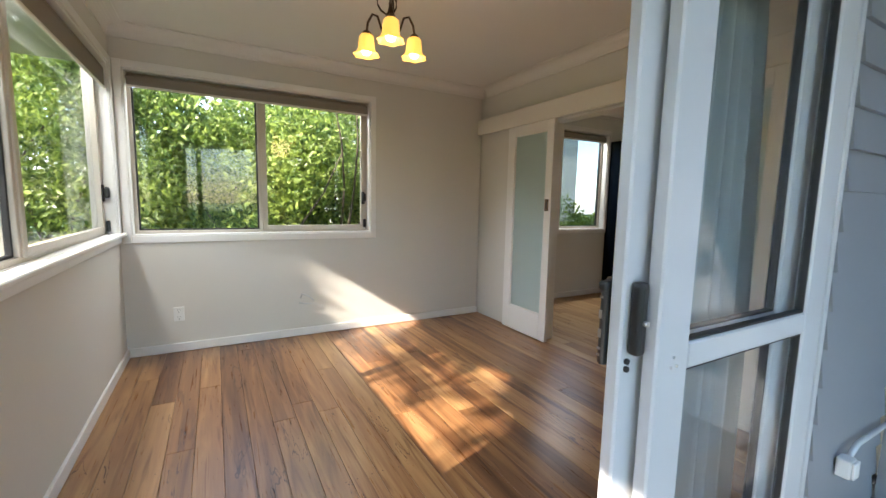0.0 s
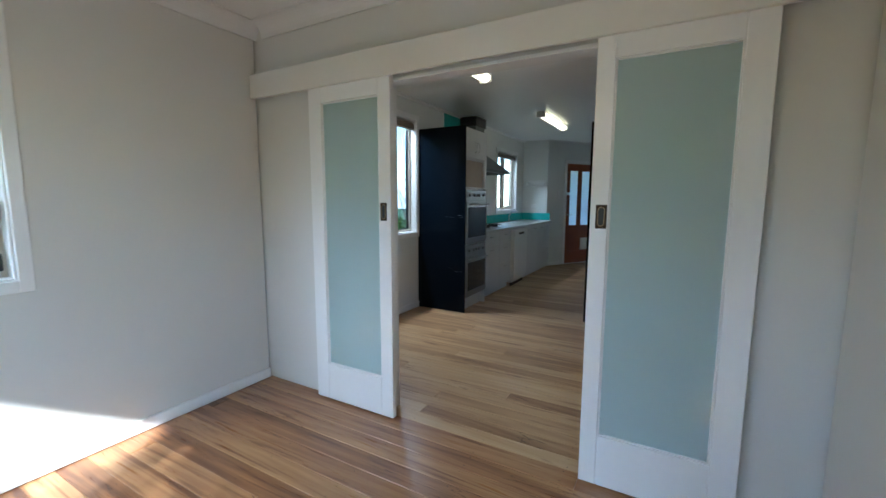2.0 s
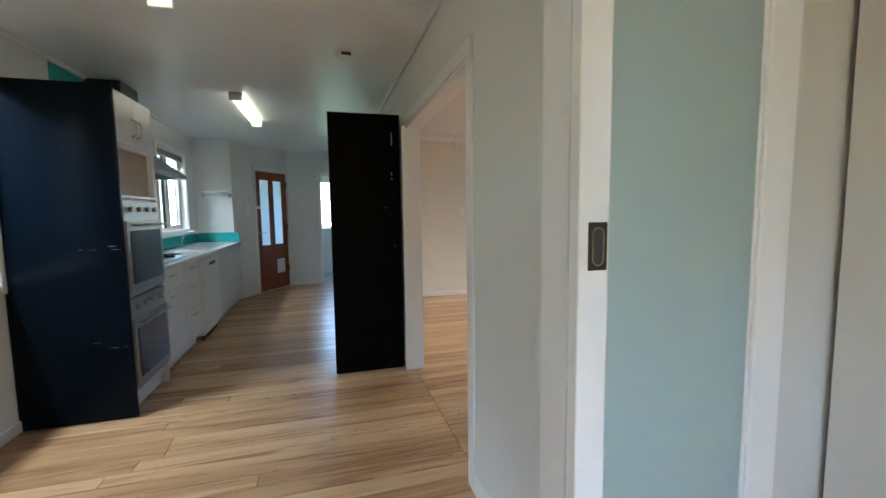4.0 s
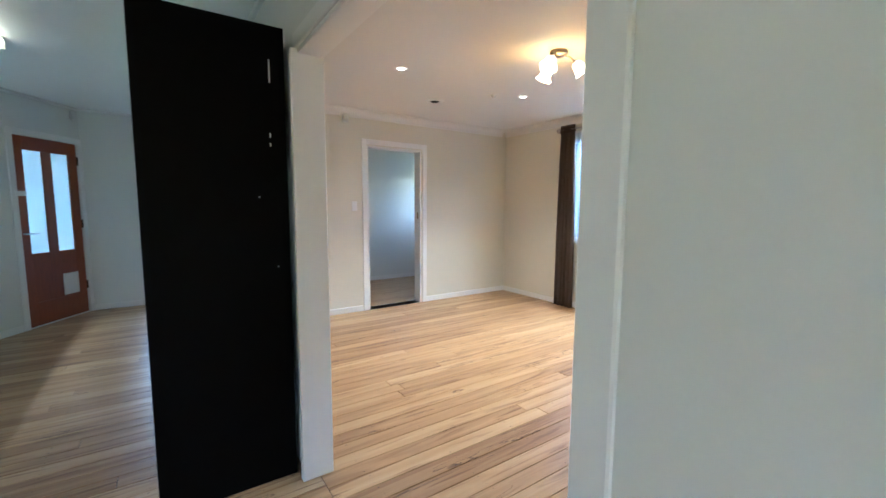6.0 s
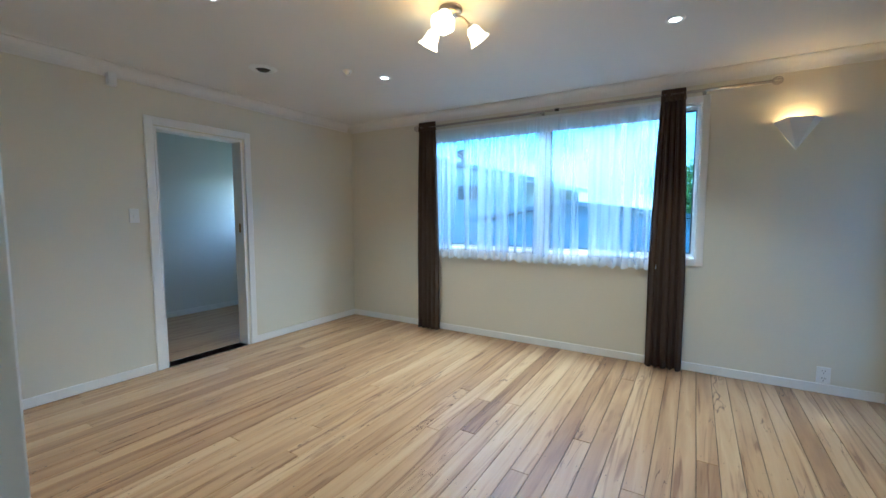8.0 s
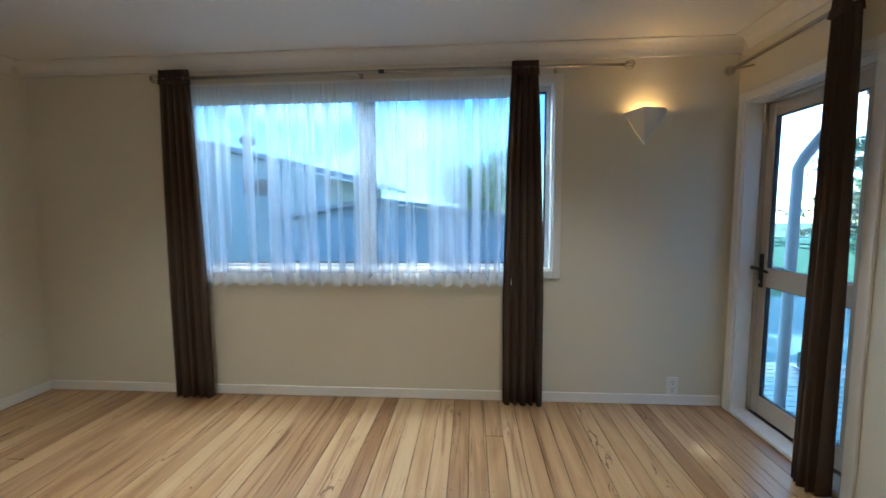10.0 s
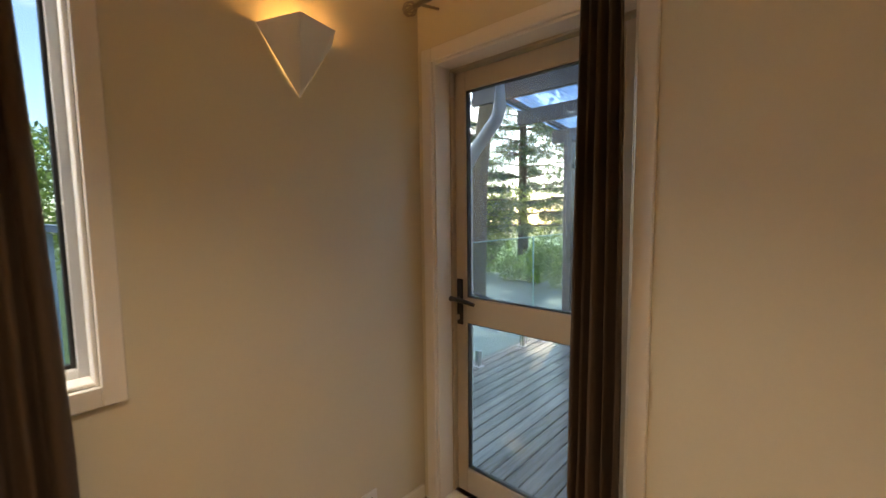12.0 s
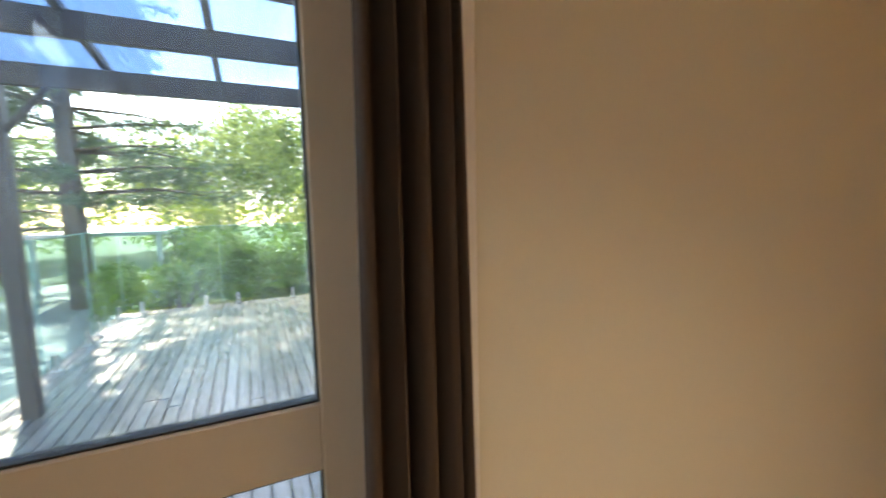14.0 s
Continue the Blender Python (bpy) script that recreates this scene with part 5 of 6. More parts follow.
lamp("chandelier_lamp", CX, CY, 1.93, 0.7, (1.0, 0.68, 0.34), 0.12)

# ceiling light of the living room
LX, LY = 6.49, 0.54
cl = thing("ceiling_light", "three-arm ceiling light with opal glass shades, lit", "ceiling light", (LX, LY, 0))
part("ceiling_rose", lathe([(0.0, 2.445), (0.05, 2.445), (0.065, 2.46), (0.065, CEILING)], 24), NICKEL, cl)
for k in range(3):
    th = radians(108 + 120 * k)
    c, s_ = math.cos(th), math.sin(th)
    arm = part("arm", tube([(0.03 * c, 0.03 * s_, 2.45), (0.08 * c, 0.08 * s_, 2.435), (0.115 * c, 0.115 * s_, 2.405)], 0.007, 8), NICKEL, cl)
    tilt = pose(0.115 * c, 0.115 * s_, 2.405) @ Matrix.Rotation(radians(38), 4, Vector((-s_, c, 0)) * -1)
    for nm, prof, mm, wv in (("cup", [(0.0, 0.008), (0.018, 0.0), (0.026, -0.018)], NICKEL, 0), ("shade", [(0.026, -0.012), (0.038, -0.03), (0.043, -0.06), (0.050, -0.085), (0.064, -0.105)], OPAL, 0.05), ("bulb", [(0.012, -0.03), (0.024, -0.06), (0.022, -0.085), (0.0, -0.098)], BULB, 0)):
        b_ = lathe(prof, 24, (0, 0, 0), wv)
        bmesh.ops.transform(b_, matrix=tilt, verts=b_.verts[:])
        part(nm, b_, mm, arm)
lamp("ceiling_light_lamp", LX, LY, 2.27, 0.42, (1.0, 0.46, 0.09), 0.10)

# wall sconce: a folded half pyramid, open above
sc = thing("wall_sconce", "white pyramid wall sconce glowing upwards", "wall light", (4.665, -1.44, 0))
bm = bmesh.new()
top = [(0.138, 0.002, 2.034), (0.070, 0.160, 2.040), (-0.076, 0.118, 2.040), (-0.138, 0.002, 2.040)]
tip = bm.verts.new((0.0, 0.004, 1.822))
tv = [bm.verts.new(p) for p in top]
for k in range(3):
    bm.faces.new((tv[k], tv[k + 1], tip))
thicken(part("shade", bm, PLASTER, sc), 0.006)
part("bulb", lathe([(0.0, 2.005), (0.02, 1.998), (0.025, 1.98), (0.012, 1.95), (0.0, 1.945)], 14, (0, 0.045, 0)), BULB, sc, "glowing bulb")
lamp("sconce_lamp", 4.665, -1.385, 2.02, 0.14, (1.0, 0.46, 0.12), 0.025)

# coax flex lying on the boards
fx = single("loose_cable", tube([(3.70, 2.30, 0.005), (3.60, 2.36, 0.03), (3.58, 2.28, 0.05), (3.62, 2.20, 0.012), (3.66, 2.10, 0.06), (3.70, 2.02, 0.05), (3.73, 1.96, 0.006)], 0.003, 6), PLASTIC, "loose loop of thin white cable by the wall", "cable")
ax = single("aerial_cable", tube([(1.80, 4.868, 0.36), (1.81, 4.85, 0.40), (1.86, 4.845, 0.38), (1.915, 4.85, 0.33), (1.90, 4.852, 0.30), (1.84, 4.855, 0.305), (1.79, 4.872, 0.315)], 0.0045, 6), PVC, "curled grey aerial cable on the wall", "cable")

# laundry seen through the far doorway
la = thing("door_2", "white painted doorway to the laundry", "doorway", kind="structure")
for p, q, u, v in ((3.22, 3.285, 0.003, 2.11), (2.535, 2.55, 0.003, 2.11), (2.55, 3.22, 2.05, 2.11)):
    part("architrave", box(11.032, 11.05, p, q, u, v, 0.003), WHITE, la)
for z in (1.35, 1.62, 1.88):
    sh_ = thing("wall_shelf", "white laundry wall shelf", "shelf", group="laundry shelves")
    part("board", box(11.30, 12.0, 3.62, 3.85, z, z + 0.02, 0.003), WHITE, sh_)
    part("bracket", box(11.6, 11.62, 3.66, 3.85, z - 0.12, z, 0.002), WHITE, sh_)
tb = thing("laundry_tub", "white laundry tub on a cabinet", "laundry tub")
part("cabinet", box(11.35, 11.95, 3.35, 3.84, 0.004, 0.84, 0.004), PLASTIC, tb)
part("basin_rim", ring(bmesh.new(), 'x', 11.33, 11.97, 0.0, 0.52, 0.0, 0.05, 0.03, 0.004), STEEL, tb)
tb.children[1].data.transform(Matrix(((1, 0, 0, 0), (0, 0, 1, 3.33), (0, 1, 0, 0.86), (0, 0, 0, 1))))

# ---- outside ----
slab("ground", -60, 80, -70, 70, -1.0, -0.9, GRASS, "rough lawn and garden ground", "ground")
slab("driveway", -12, 3.7, -9.5, -2.75, -0.898, -0.86, CONCRETE, "pale concrete drive below the deck", "driveway")
slab("foundation_wall", 0.40, 3.86, 1.64, 5.14, -0.9, -0.06, KWALL, "plain plaster foundation", "foundation")
slab("foundation_wall_b", 3.90, 11.1, -1.56, 5.14, -0.9, -0.06, KWALL, "plain plaster foundation", "foundation")

# weatherboards on the outer walls by the deck
wb = thing("weatherboards", "grey painted horizontal weatherboards", "cladding", kind="structure")
for k in range(19):
    z = -0.12 + 0.145 * k
    bm = bmesh.new()
    for x0, x1, q in ((3.082, 3.855, None),):
        v = [bm.verts.new(p) for p in ((x0, 1.618, z), (x1, 1.618, z), (x1, 1.618, z + 0.16), (x0, 1.618, z + 0.16), (x0, 1.588, z), (x1, 1.588, z), (x1, 1.606, z + 0.16), (x0, 1.606, z + 0.16))]
        for f in ((0, 1, 2, 3), (4, 7, 6, 5), (0, 4, 5, 1), (3, 2, 6, 7), (0, 3, 7, 4), (1, 5, 6, 2)):
            bm.faces.new([v[i] for i in f])
    part("board", bm, BOARD, wb)
    bm = bmesh.new()
    for y0, y1 in (((-1.58, -1.352), (-0.478, 1.585)) if z < 2.0 else ((-1.58, 1.585),)):
        v = [bm.verts.new(p) for p in ((3.878, y0, z), (3.878, y1, z), (3.878, y1, z + 0.16), (3.878, y0, z + 0.16), (3.848, y0, z), (3.848, y1, z), (3.866, y1, z + 0.16), (3.866, y0, z + 0.16))]
        for f in ((0, 1, 2, 3), (4, 7, 6, 5), (0, 4, 5, 1), (3, 2, 6, 7), (0, 3, 7, 4), (1, 5, 6, 2)):
            bm.faces.new([v[i] for i in f])
    part("board", bm, BOARD, wb)
xb = thing("outdoor_socket", "white weatherproof outdoor power box with conduit", "socket", (3.335, 1.588, 0.232))
part("box", box(-0.032, 0.032, -0.050, 0.0, -0.04, 0.04, 0.008, 2), PVC, xb)
part("cover", box(-0.028, 0.028, -0.060, -0.050, -0.036, 0.036, 0.005, 2), PVC, xb)
part("conduit", tube([(0.032, -0.02, 0.02), (0.12, -0.02, 0.06), (0.46, -0.02, 0.06)], 0.011, 8), PVC, xb)
eave = slab("eave_soffit", -0.68, 3.85, 1.6, 6.2, 2.50, 2.56, CREAMBOARD, "cream painted eave soffit", "eave")
slab("fascia", -0.75, -0.68, 1.6, 6.2, 2.48, 2.66, CREAMBOARD, "cream fascia board", "fascia")
slab("house_roof", -0.75, 3.6, 1.6, 6.2, 2.66, 2.75, ROOFM, "low grey house roof", "roof")
slab("house_roof_b", 3.6, 12.7, -2.0, 6.2, 2.66, 2.75, ROOFM, "low grey house roof", "roof")

# unseen slab added to keep sun and sky off the sliding door
slab("porch_roof", -0.95, 3.88, 0.20, 1.6, 2.52, 2.62, CREAMBOARD, "unseen cream slab added to shade the sliding door", "roof")

# pergola over the deck
pg = thing("pergola", "dark stained timber pergola with clear corrugated roofing", "pergola")
part("post", box(0.80, 0.90, -2.29, -2.19, -0.12, 2.25, 0.005), DARKTIMBER, pg)
part("brace", tube([(0.85, -2.20, 1.90), (0.85, -1.95, 2.22)], 0.022, 6), DARKTIMBER, pg)
for x, z in ((0.86, 2.28), (1.62, 2.38), (2.38, 2.44), (3.14, 2.50)):
    part("beam", box(x - 0.025, x + 0.025, -2.45, 0.18, z - 0.07, z + 0.08, 0.003), DARKTIMBER, pg)
for y in (-2.35, -1.62, -0.90, -0.18):
    bm = box(0.70, 3.84, y - 0.022, y + 0.022, 0, 0.05, 0.002)
    for v in bm.verts:
        v.co.z += 2.37 + (v.co.x - 0.86) * 0.095
    part("purlin", bm, DARKTIMBER, pg)
bm = bmesh.new()
n_ = 120
rows = [[bm.verts.new((x, -2.5 + 2.68 * k / n_, 2.43 + (x - 0.86) * 0.095 + 0.009 * math.sin(k * math.pi / 2.5))) for k in range(n_ + 1)] for x in (0.6, 3.85)]
for k in range(n_):
    bm.faces.new((rows[0][k], rows[0][k + 1], rows[1][k + 1], rows[1][k])).smooth = True
rs = part("roof_sheet", bm, ROOFSHEET, pg, "clear corrugated roof sheet")
rs.visible_shadow = False
dp = single("downpipe", tube([(3.50, -1.385, 2.50), (3.50, -1.385, 1.98), (3.51, -1.40, 1.92), (3.56, -1.53, 1.74), (3.58, -1.56, 1.66), (3.60, -1.56, -0.9)], 0.036, 14), PVC, "white plastic downpipe with a swan neck", "downpipe")

# glass fence round the deck
gf = thing("glass_fence", "frameless glass fence on steel spigots", "fence")
def fence_panel(x0, y0, x1, y1):
    d = Vector((x1 - x0, y1 - y0, 0))
    L = d.length
    m_ = pose(x0, y0, -0.1, 0, 0, math.degrees(math.atan2(d.y, d.x)))
    p_ = pane("glass_panel", box(0.01, L - 0.01, -0.006, 0.006, 0.06, 1.22, 0.002), RAILGLASS, gf)
    p_.matrix_basis = m_
    e_ = part("glass_edge", add_box(box(0.01, L - 0.01, -0.007, 0.007, 1.221, 1.229), 0.004, 0.010, -0.007, 0.007, 0.06, 1.229), EDGEGLASS, gf, "green polished glass edge")
    e_.matrix_basis = m_
    for u in (0.22, L - 0.22):
        s1 = part("spigot", add_box(add_box(box(u - 0.024, u + 0.024, -0.024, -0.008, 0.0, 0.16, 0.004), u - 0.024, u + 0.024, 0.008, 0.024, 0.0, 0.16, 0.004), u - 0.045, u + 0.045, -0.045, 0.045, 0.0, 0.012, 0.003), STEEL, gf)
        s1.matrix_basis = m_
xs = [3.75, 2.55, 1.30, 0.05, -1.20, -2.45]
for p, q in zip(xs, xs[1:]):
    fence_panel(p, -2.45, q, -2.45)
ys = [-2.45, -1.2, 0.05, 1.3, 2.55, 3.8]
for p, q in zip(ys, ys[1:]):
    fence_panel(-2.48, p, -2.48, q)


# ---- planting ----
def leaf_cloud(centres, count, size, seed, squash=1.0, aspect=0.45):
    """Many small folded leaves scattered through blobs; returns vertices and faces."""
    rnd = np.random.default_rng(seed)
    cen = np.array([c[:3] for c in centres])
    rad = np.array([c[3] for c in centres])
    w = rad ** 2
    pick = rnd.choice(len(cen), count, p=w / w.sum())
    d = rnd.normal(size=(count, 3))
    d /= np.linalg.norm(d, axis=1)[:, None]
    r = rad[pick] * (0.45 + 0.6 * rnd.random(count) ** 0.6)
    p = cen[pick] + d * r[:, None] * np.array([1, 1, squash])
    u = rnd.normal(size=(count, 3))
    u[:, 2] -= 0.3
    u /= np.linalg.norm(u, axis=1)[:, None]
    v = np.cross(u, rnd.normal(size=(count, 3)))
    v /= np.linalg.norm(v, axis=1)[:, None]
    s = size * (0.6 + 0.8 * rnd.random(count))[:, None]
    n_l = np.cross(u, v)
    verts = np.stack([p, p + u * s * 0.5 + v * s * aspect * 0.5 + n_l * s * 0.08, p + u * s, p + u * s * 0.5 - v * s * aspect * 0.5 + n_l * s * 0.08], 1).reshape(-1, 3)
    return verts


def leaves(name, centres, count, size, seed, material, parent=None, label="", category="", kind="", squash=1.0, aspect=0.45):
    vs_ = leaf_cloud(centres, count, size, seed, squash, aspect)
    me = bpy.data.meshes.new(name)
    k = len(vs_) // 4
    faces = np.arange(k * 4).reshape(k, 4)
    me.from_pydata(vs_.tolist(), [], faces.tolist())
    me.materials.append(material)
    ob = new(name, me)
    ob.parent = parent
    return tagged(ob, label, category, "", kind)


def blobs(n_, x, y, z, r, seed):
    rnd = random.Random(seed)
    return [(rnd.uniform(*x), rnd.uniform(*y), rnd.uniform(*z), rnd.uniform(*r)) for _ in range(n_)]


def branches(base, n_, spread, height, seed, r=0.05):
    rnd = random.Random(seed)
    bm_ = bmesh.new()
    for _ in range(n_):
        a_ = rnd.uniform(0, 2 * math.pi)
        x0, y0 = base[0] + rnd.uniform(-0.2, 0.2), base[1] + rnd.uniform(-0.2, 0.2)
        p = [Vector((x0, y0, base[2]))]
        d = Vector((math.cos(a_) * spread, math.sin(a_) * spread, 1)).normalized()
        for _ in range(6):
            d = (d + Vector((rnd.uniform(-.3, .3), rnd.uniform(-.3, .3), rnd.uniform(-.1, .25)))).normalized()
            p.append(p[-1] + d * height / 6)
        add_tube(bm_, p, [r * (1 - 0.13 * i) for i in range(7)], 6)
    return bm_


def shrub(name, at, n_b, x, y, z, r, count, size, seed, material, label, category="shrub"):
    ob = thing(name, label, category)
    part("branches", branches(at, 7, 0.5, max(z) - at[2], seed, 0.035), BARK, ob)
    leaves("foliage", blobs(n_b, x, y, z, r, seed), count, size, seed, material, ob)
    return ob


# hedge trees beyond the north and west windows
for i, xx in enumerate((-2.6, -0.6, 1.3, 3.2, 5.0)):
    shrub("hedge_tree", (xx, 8.3, -0.9), 34, (xx - 1.2, xx + 1.2), (7.3, 8.8), (-0.6, 3.0 + 0.35 * math.sin(2.3 * i)), (0.45, 0.75), 30000, 0.090, 50 + i, LEAF, "tall dense green garden tree beyond the window")
for i, xx in enumerate((-3.0, 0.6, 4.0)):
    shrub("garden_tree", (xx, 11.0, -0.9), 22, (xx - 2.0, xx + 2.0), (10.2, 11.8), (-0.6, 3.4), (0.8, 1.2), 12000, 0.20, 60 + i, LEAF, "dark green tree behind the hedge", "tree")
for i, yy in enumerate((1.9, 3.6, 5.3, 7.2)):
    shrub("hedge_tree", (-4.2, yy, -0.9), 28, (-5.0, -3.5), (yy - 1.1, yy + 1.1), (-0.6, 2.4 + 0.25 * math.sin(3.1 * i)), (0.45, 0.75), 22000, 0.090, 70 + i, LEAF, "tall dense green garden tree beyond the window")
# crowns added to block sun: sparse tops above the west hedge, tree beside deck
wt_ = thing("garden_tree", "unseen airy tree added behind the hedge to dapple the sun", "tree")
part("trunk", tube([(-5.3, 1.6, -0.9), (-5.2, 1.6, 2.5), (-5.0, 1.7, 5.2)], [0.12, 0.09, 0.02], 8), BARK, wt_)
# thin leaves set in the sun's path, to dapple the dining room patch
leaves("crown", blobs(20, (-5.4, -4.6), (0.3, 2.4), (4.9, 6.1), (0.13, 0.28), 301) + blobs(3, (-5.2, -4.8), (2.45, 2.9), (4.5, 5.2), (0.12, 0.18), 306), 2500, 0.11, 302, LEAF, wt_)
# dense blobs that cut off the sun patch on the north wall
leaves("crown", [(-4.3, 3.62, 4.1, 0.5), (-4.3, 4.2, 4.2, 0.65), (-4.4, 3.85, 4.9, 0.6), (-4.2, 3.52, 4.6, 0.36), (-4.3, 3.50, 4.1, 0.32), (-4.3, 3.54, 5.0, 0.34)], 12000, 0.11, 303, LEAF, wt_)
# tree added to keep the sun out of the south window
bt = thing("garden_tree", "large leafy tree added beside the deck to block the sun", "tree")
part("trunk", tube([(-1.6, -5.6, -0.9), (-1.5, -5.4, 2.0), (-1.2, -4.8, 4.6)], [0.26, 0.2, 0.1], 10), BARK, bt)
part("limbs", tube([(-1.3, -5.0, 4.0), (0.5, -4.3, 5.2), (1.8, -3.8, 5.8)], [0.1, 0.07, 0.03], 6), BARK, bt)
leaves("crown", blobs(20, (-2.0, 3.0), (-5.8, -2.8), (4.4, 7.6), (0.7, 1.1), 311)  , 18000, 0.17, 313, LEAF, bt)
shrub("low_shrub", (6.6, 7.0, -0.9), 14, (5.4, 8.6), (6.6, 7.6), (-0.5, 1.0), (0.3, 0.5), 9000, 0.08, 90, LEAF2, "clipped green shrub below the kitchen window")
shrub("garden_tree", (11.0, 7.4, -0.9), 14, (10.2, 12.2), (6.9, 8.2), (-0.4, 2.2), (0.35, 0.6), 7000, 0.10, 91, LEAF2, "green shrub outside the sink window")


# conifer foliage beyond the deck, spread so that it also shades the boards
leaves("crown", blobs(12, (-6.5, -3.6), (-6.6, -3.0), (3.8, 7.6), (0.6, 0.95), 321), 15000, 0.16, 322, LEAF3, bt)


# neighbouring houses
def gable_roof(bm_, x0, x1, y0, y1, z, h, over=0.5):
    x0, x1, y0, y1 = x0 - over, x1 + over, y0 - over, y1 + over
    m_ = min(x1 - x0, y1 - y0) / 2
    if x1 - x0 > y1 - y0:
        top_ = [(x0 + m_, (y0 + y1) / 2), (x1 - m_, (y0 + y1) / 2)]
        b4 = [(x0, y0), (x1, y0), (x1, y1), (x0, y1)]
    else:
        top_ = [((x0 + x1) / 2, y0 + m_), ((x0 + x1) / 2, y1 - m_)]
        b4 = [(x1, y0), (x1, y1), (x0, y1), (x0, y0)]
    lo_ = [bm_.verts.new((*p, z)) for p in b4]
    lo2 = [bm_.verts.new((*p, z - 0.16)) for p in b4]
    t_ = [bm_.verts.new((*p, z + h)) for p in top_]
    if x1 - x0 > y1 - y0:
        fs = ((lo_[0], lo_[1], t_[1], t_[0]), (lo_[1], lo_[2], t_[1]), (lo_[2], lo_[3], t_[0], t_[1]), (lo_[3], lo_[0], t_[0]))
    else:
        fs = ((lo_[0], lo_[1], t_[1], t_[0]), (lo_[1], lo_[2], t_[1]), (lo_[2], lo_[3], t_[0], t_[1]), (lo_[3], lo_[0], t_[0]))
    for f in fs:
        bm_.faces.new(f)
    for k_ in range(4):
        bm_.faces.new((lo_[k_], lo2[k_], lo2[(k_ + 1) % 4], lo_[(k_ + 1) % 4]))
    bm_.faces.new(lo2)
    return bm_


def house(name, x0, x1, y0, y1, z, roof_h, wall_mat, label, windows, face):
    ob = thing(name, label, "house")
    part("wall", box(x0, x1, y0, y1, -0.9, z), wall_mat, ob)
    part("roof", gable_roof(bmesh.new(), x0, x1, y0, y1, z, roof_h), ROOFM, ob, "grey sheet roof")
    for k_ in range(int((z + 0.9) / 0.3)):
        zz = -0.9 + 0.3 * k_
        part("cladding_line", box(x0 + 0.02, x1 - 0.02, face - 0.02, face + 0.02, zz, zz + 0.018), wall_mat, ob)
    for wx0, wx1, wz0, wz1 in windows:
        w_ = part("window", ring(bmesh.new(), 'x', wx0, wx1, wz0, wz1, face - 0.05, face + 0.05, 0.07, 0.0), ALU, ob)
        part("pane", box(wx0 + 0.07, wx1 - 0.07, face - 0.03, face + 0.03, wz0 + 0.07, wz1 - 0.07), OVENGLASS, w_)
    return ob


house("house", 5.0, 16.0, 15.0, 24.0, 4.8, 1.8, CREAMBOARD, "white two-storey neighbouring house beyond the kitchen window", [(6.5, 7.9, 3.0, 4.2), (9.0, 11.0, 3.0, 4.2), (7.5, 9.5, 0.2, 1.5)], 15.0)
def extruded(outline, y0, y1):
    """A closed outline in x and z drawn out from y0 to y1."""
    bm_ = bmesh.new()
    f_, k_ = [bm_.verts.new((x, y0, z)) for x, z in outline], [bm_.verts.new((x, y1, z)) for x, z in outline]
    bm_.faces.new(f_)
    bm_.faces.new(k_[::-1])
    for i in range(len(outline)):
        j = (i + 1) % len(outline)
        bm_.faces.new((f_[i], k_[i], k_[j], f_[j]))
    return bm_


nh_ = thing("house", "cream weatherboard neighbouring house with a low gabled roof", "house")
part("wall", extruded([(9.7, -0.9), (18.7, -0.9), (18.7, 2.35), (14.2, 3.45), (9.7, 2.35)], -16.0, -9.2), CREAMBOARD, nh_)
for xe in (8.7, 19.7):
    part("roof", extruded([(xe, 2.14), (14.2, 3.50), (14.2, 3.64), (xe, 2.28)], -16.4, -8.9), ROOFM, nh_, "pale grey sheet roof plane")
part("roof_vent", lathe([(0.10, 0.0), (0.10, 0.16), (0.20, 0.20), (0.24, 0.32), (0.18, 0.44), (0.0, 0.48)], 16, (12.2, -10.0, 3.12)), SLOT, nh_, "round dark roof vent")
for k in range(11):
    part("cladding_line", box(9.72, 18.68, -9.2, -9.18, -0.9 + 0.3 * k, -0.882 + 0.3 * k), CREAMBOARD, nh_)
for wx0, wx1, wz0, wz1 in ((11.0, 12.0, 1.75, 2.35), (14.0, 15.5, 1.0, 2.3)):
    w_ = part("window", ring(bmesh.new(), 'x', wx0, wx1, wz0, wz1, -9.25, -9.15, 0.07, 0.0), ALU, nh_)
    part("pane", box(wx0 + 0.07, wx1 - 0.07, -9.23, -9.17, wz0 + 0.07, wz1 - 0.07), OVENGLASS, w_)
gar = thing("garage", "long grey garage with a low gabled roof", "garage")
bm = bmesh.new()
for y in (-8.9, -7.2):
    for p in ((4.95, -0.9), (10.1, -0.9), (10.1, 1.18), (7.9, 1.58), (4.95, 1.20)):
        bm.verts.new((p[0], y, p[1]))
bm.verts.ensure_lookup_table()
bv = list(bm.verts)
bm.faces.new(bv[:5])
bm.faces.new(bv[5:][::-1])
for k in range(5):
    bm.faces.new((bv[k], bv[(k + 1) % 5], bv[5 + (k + 1) % 5], bv[5 + k]))
part("wall", bm, SHEDWALL, gar)
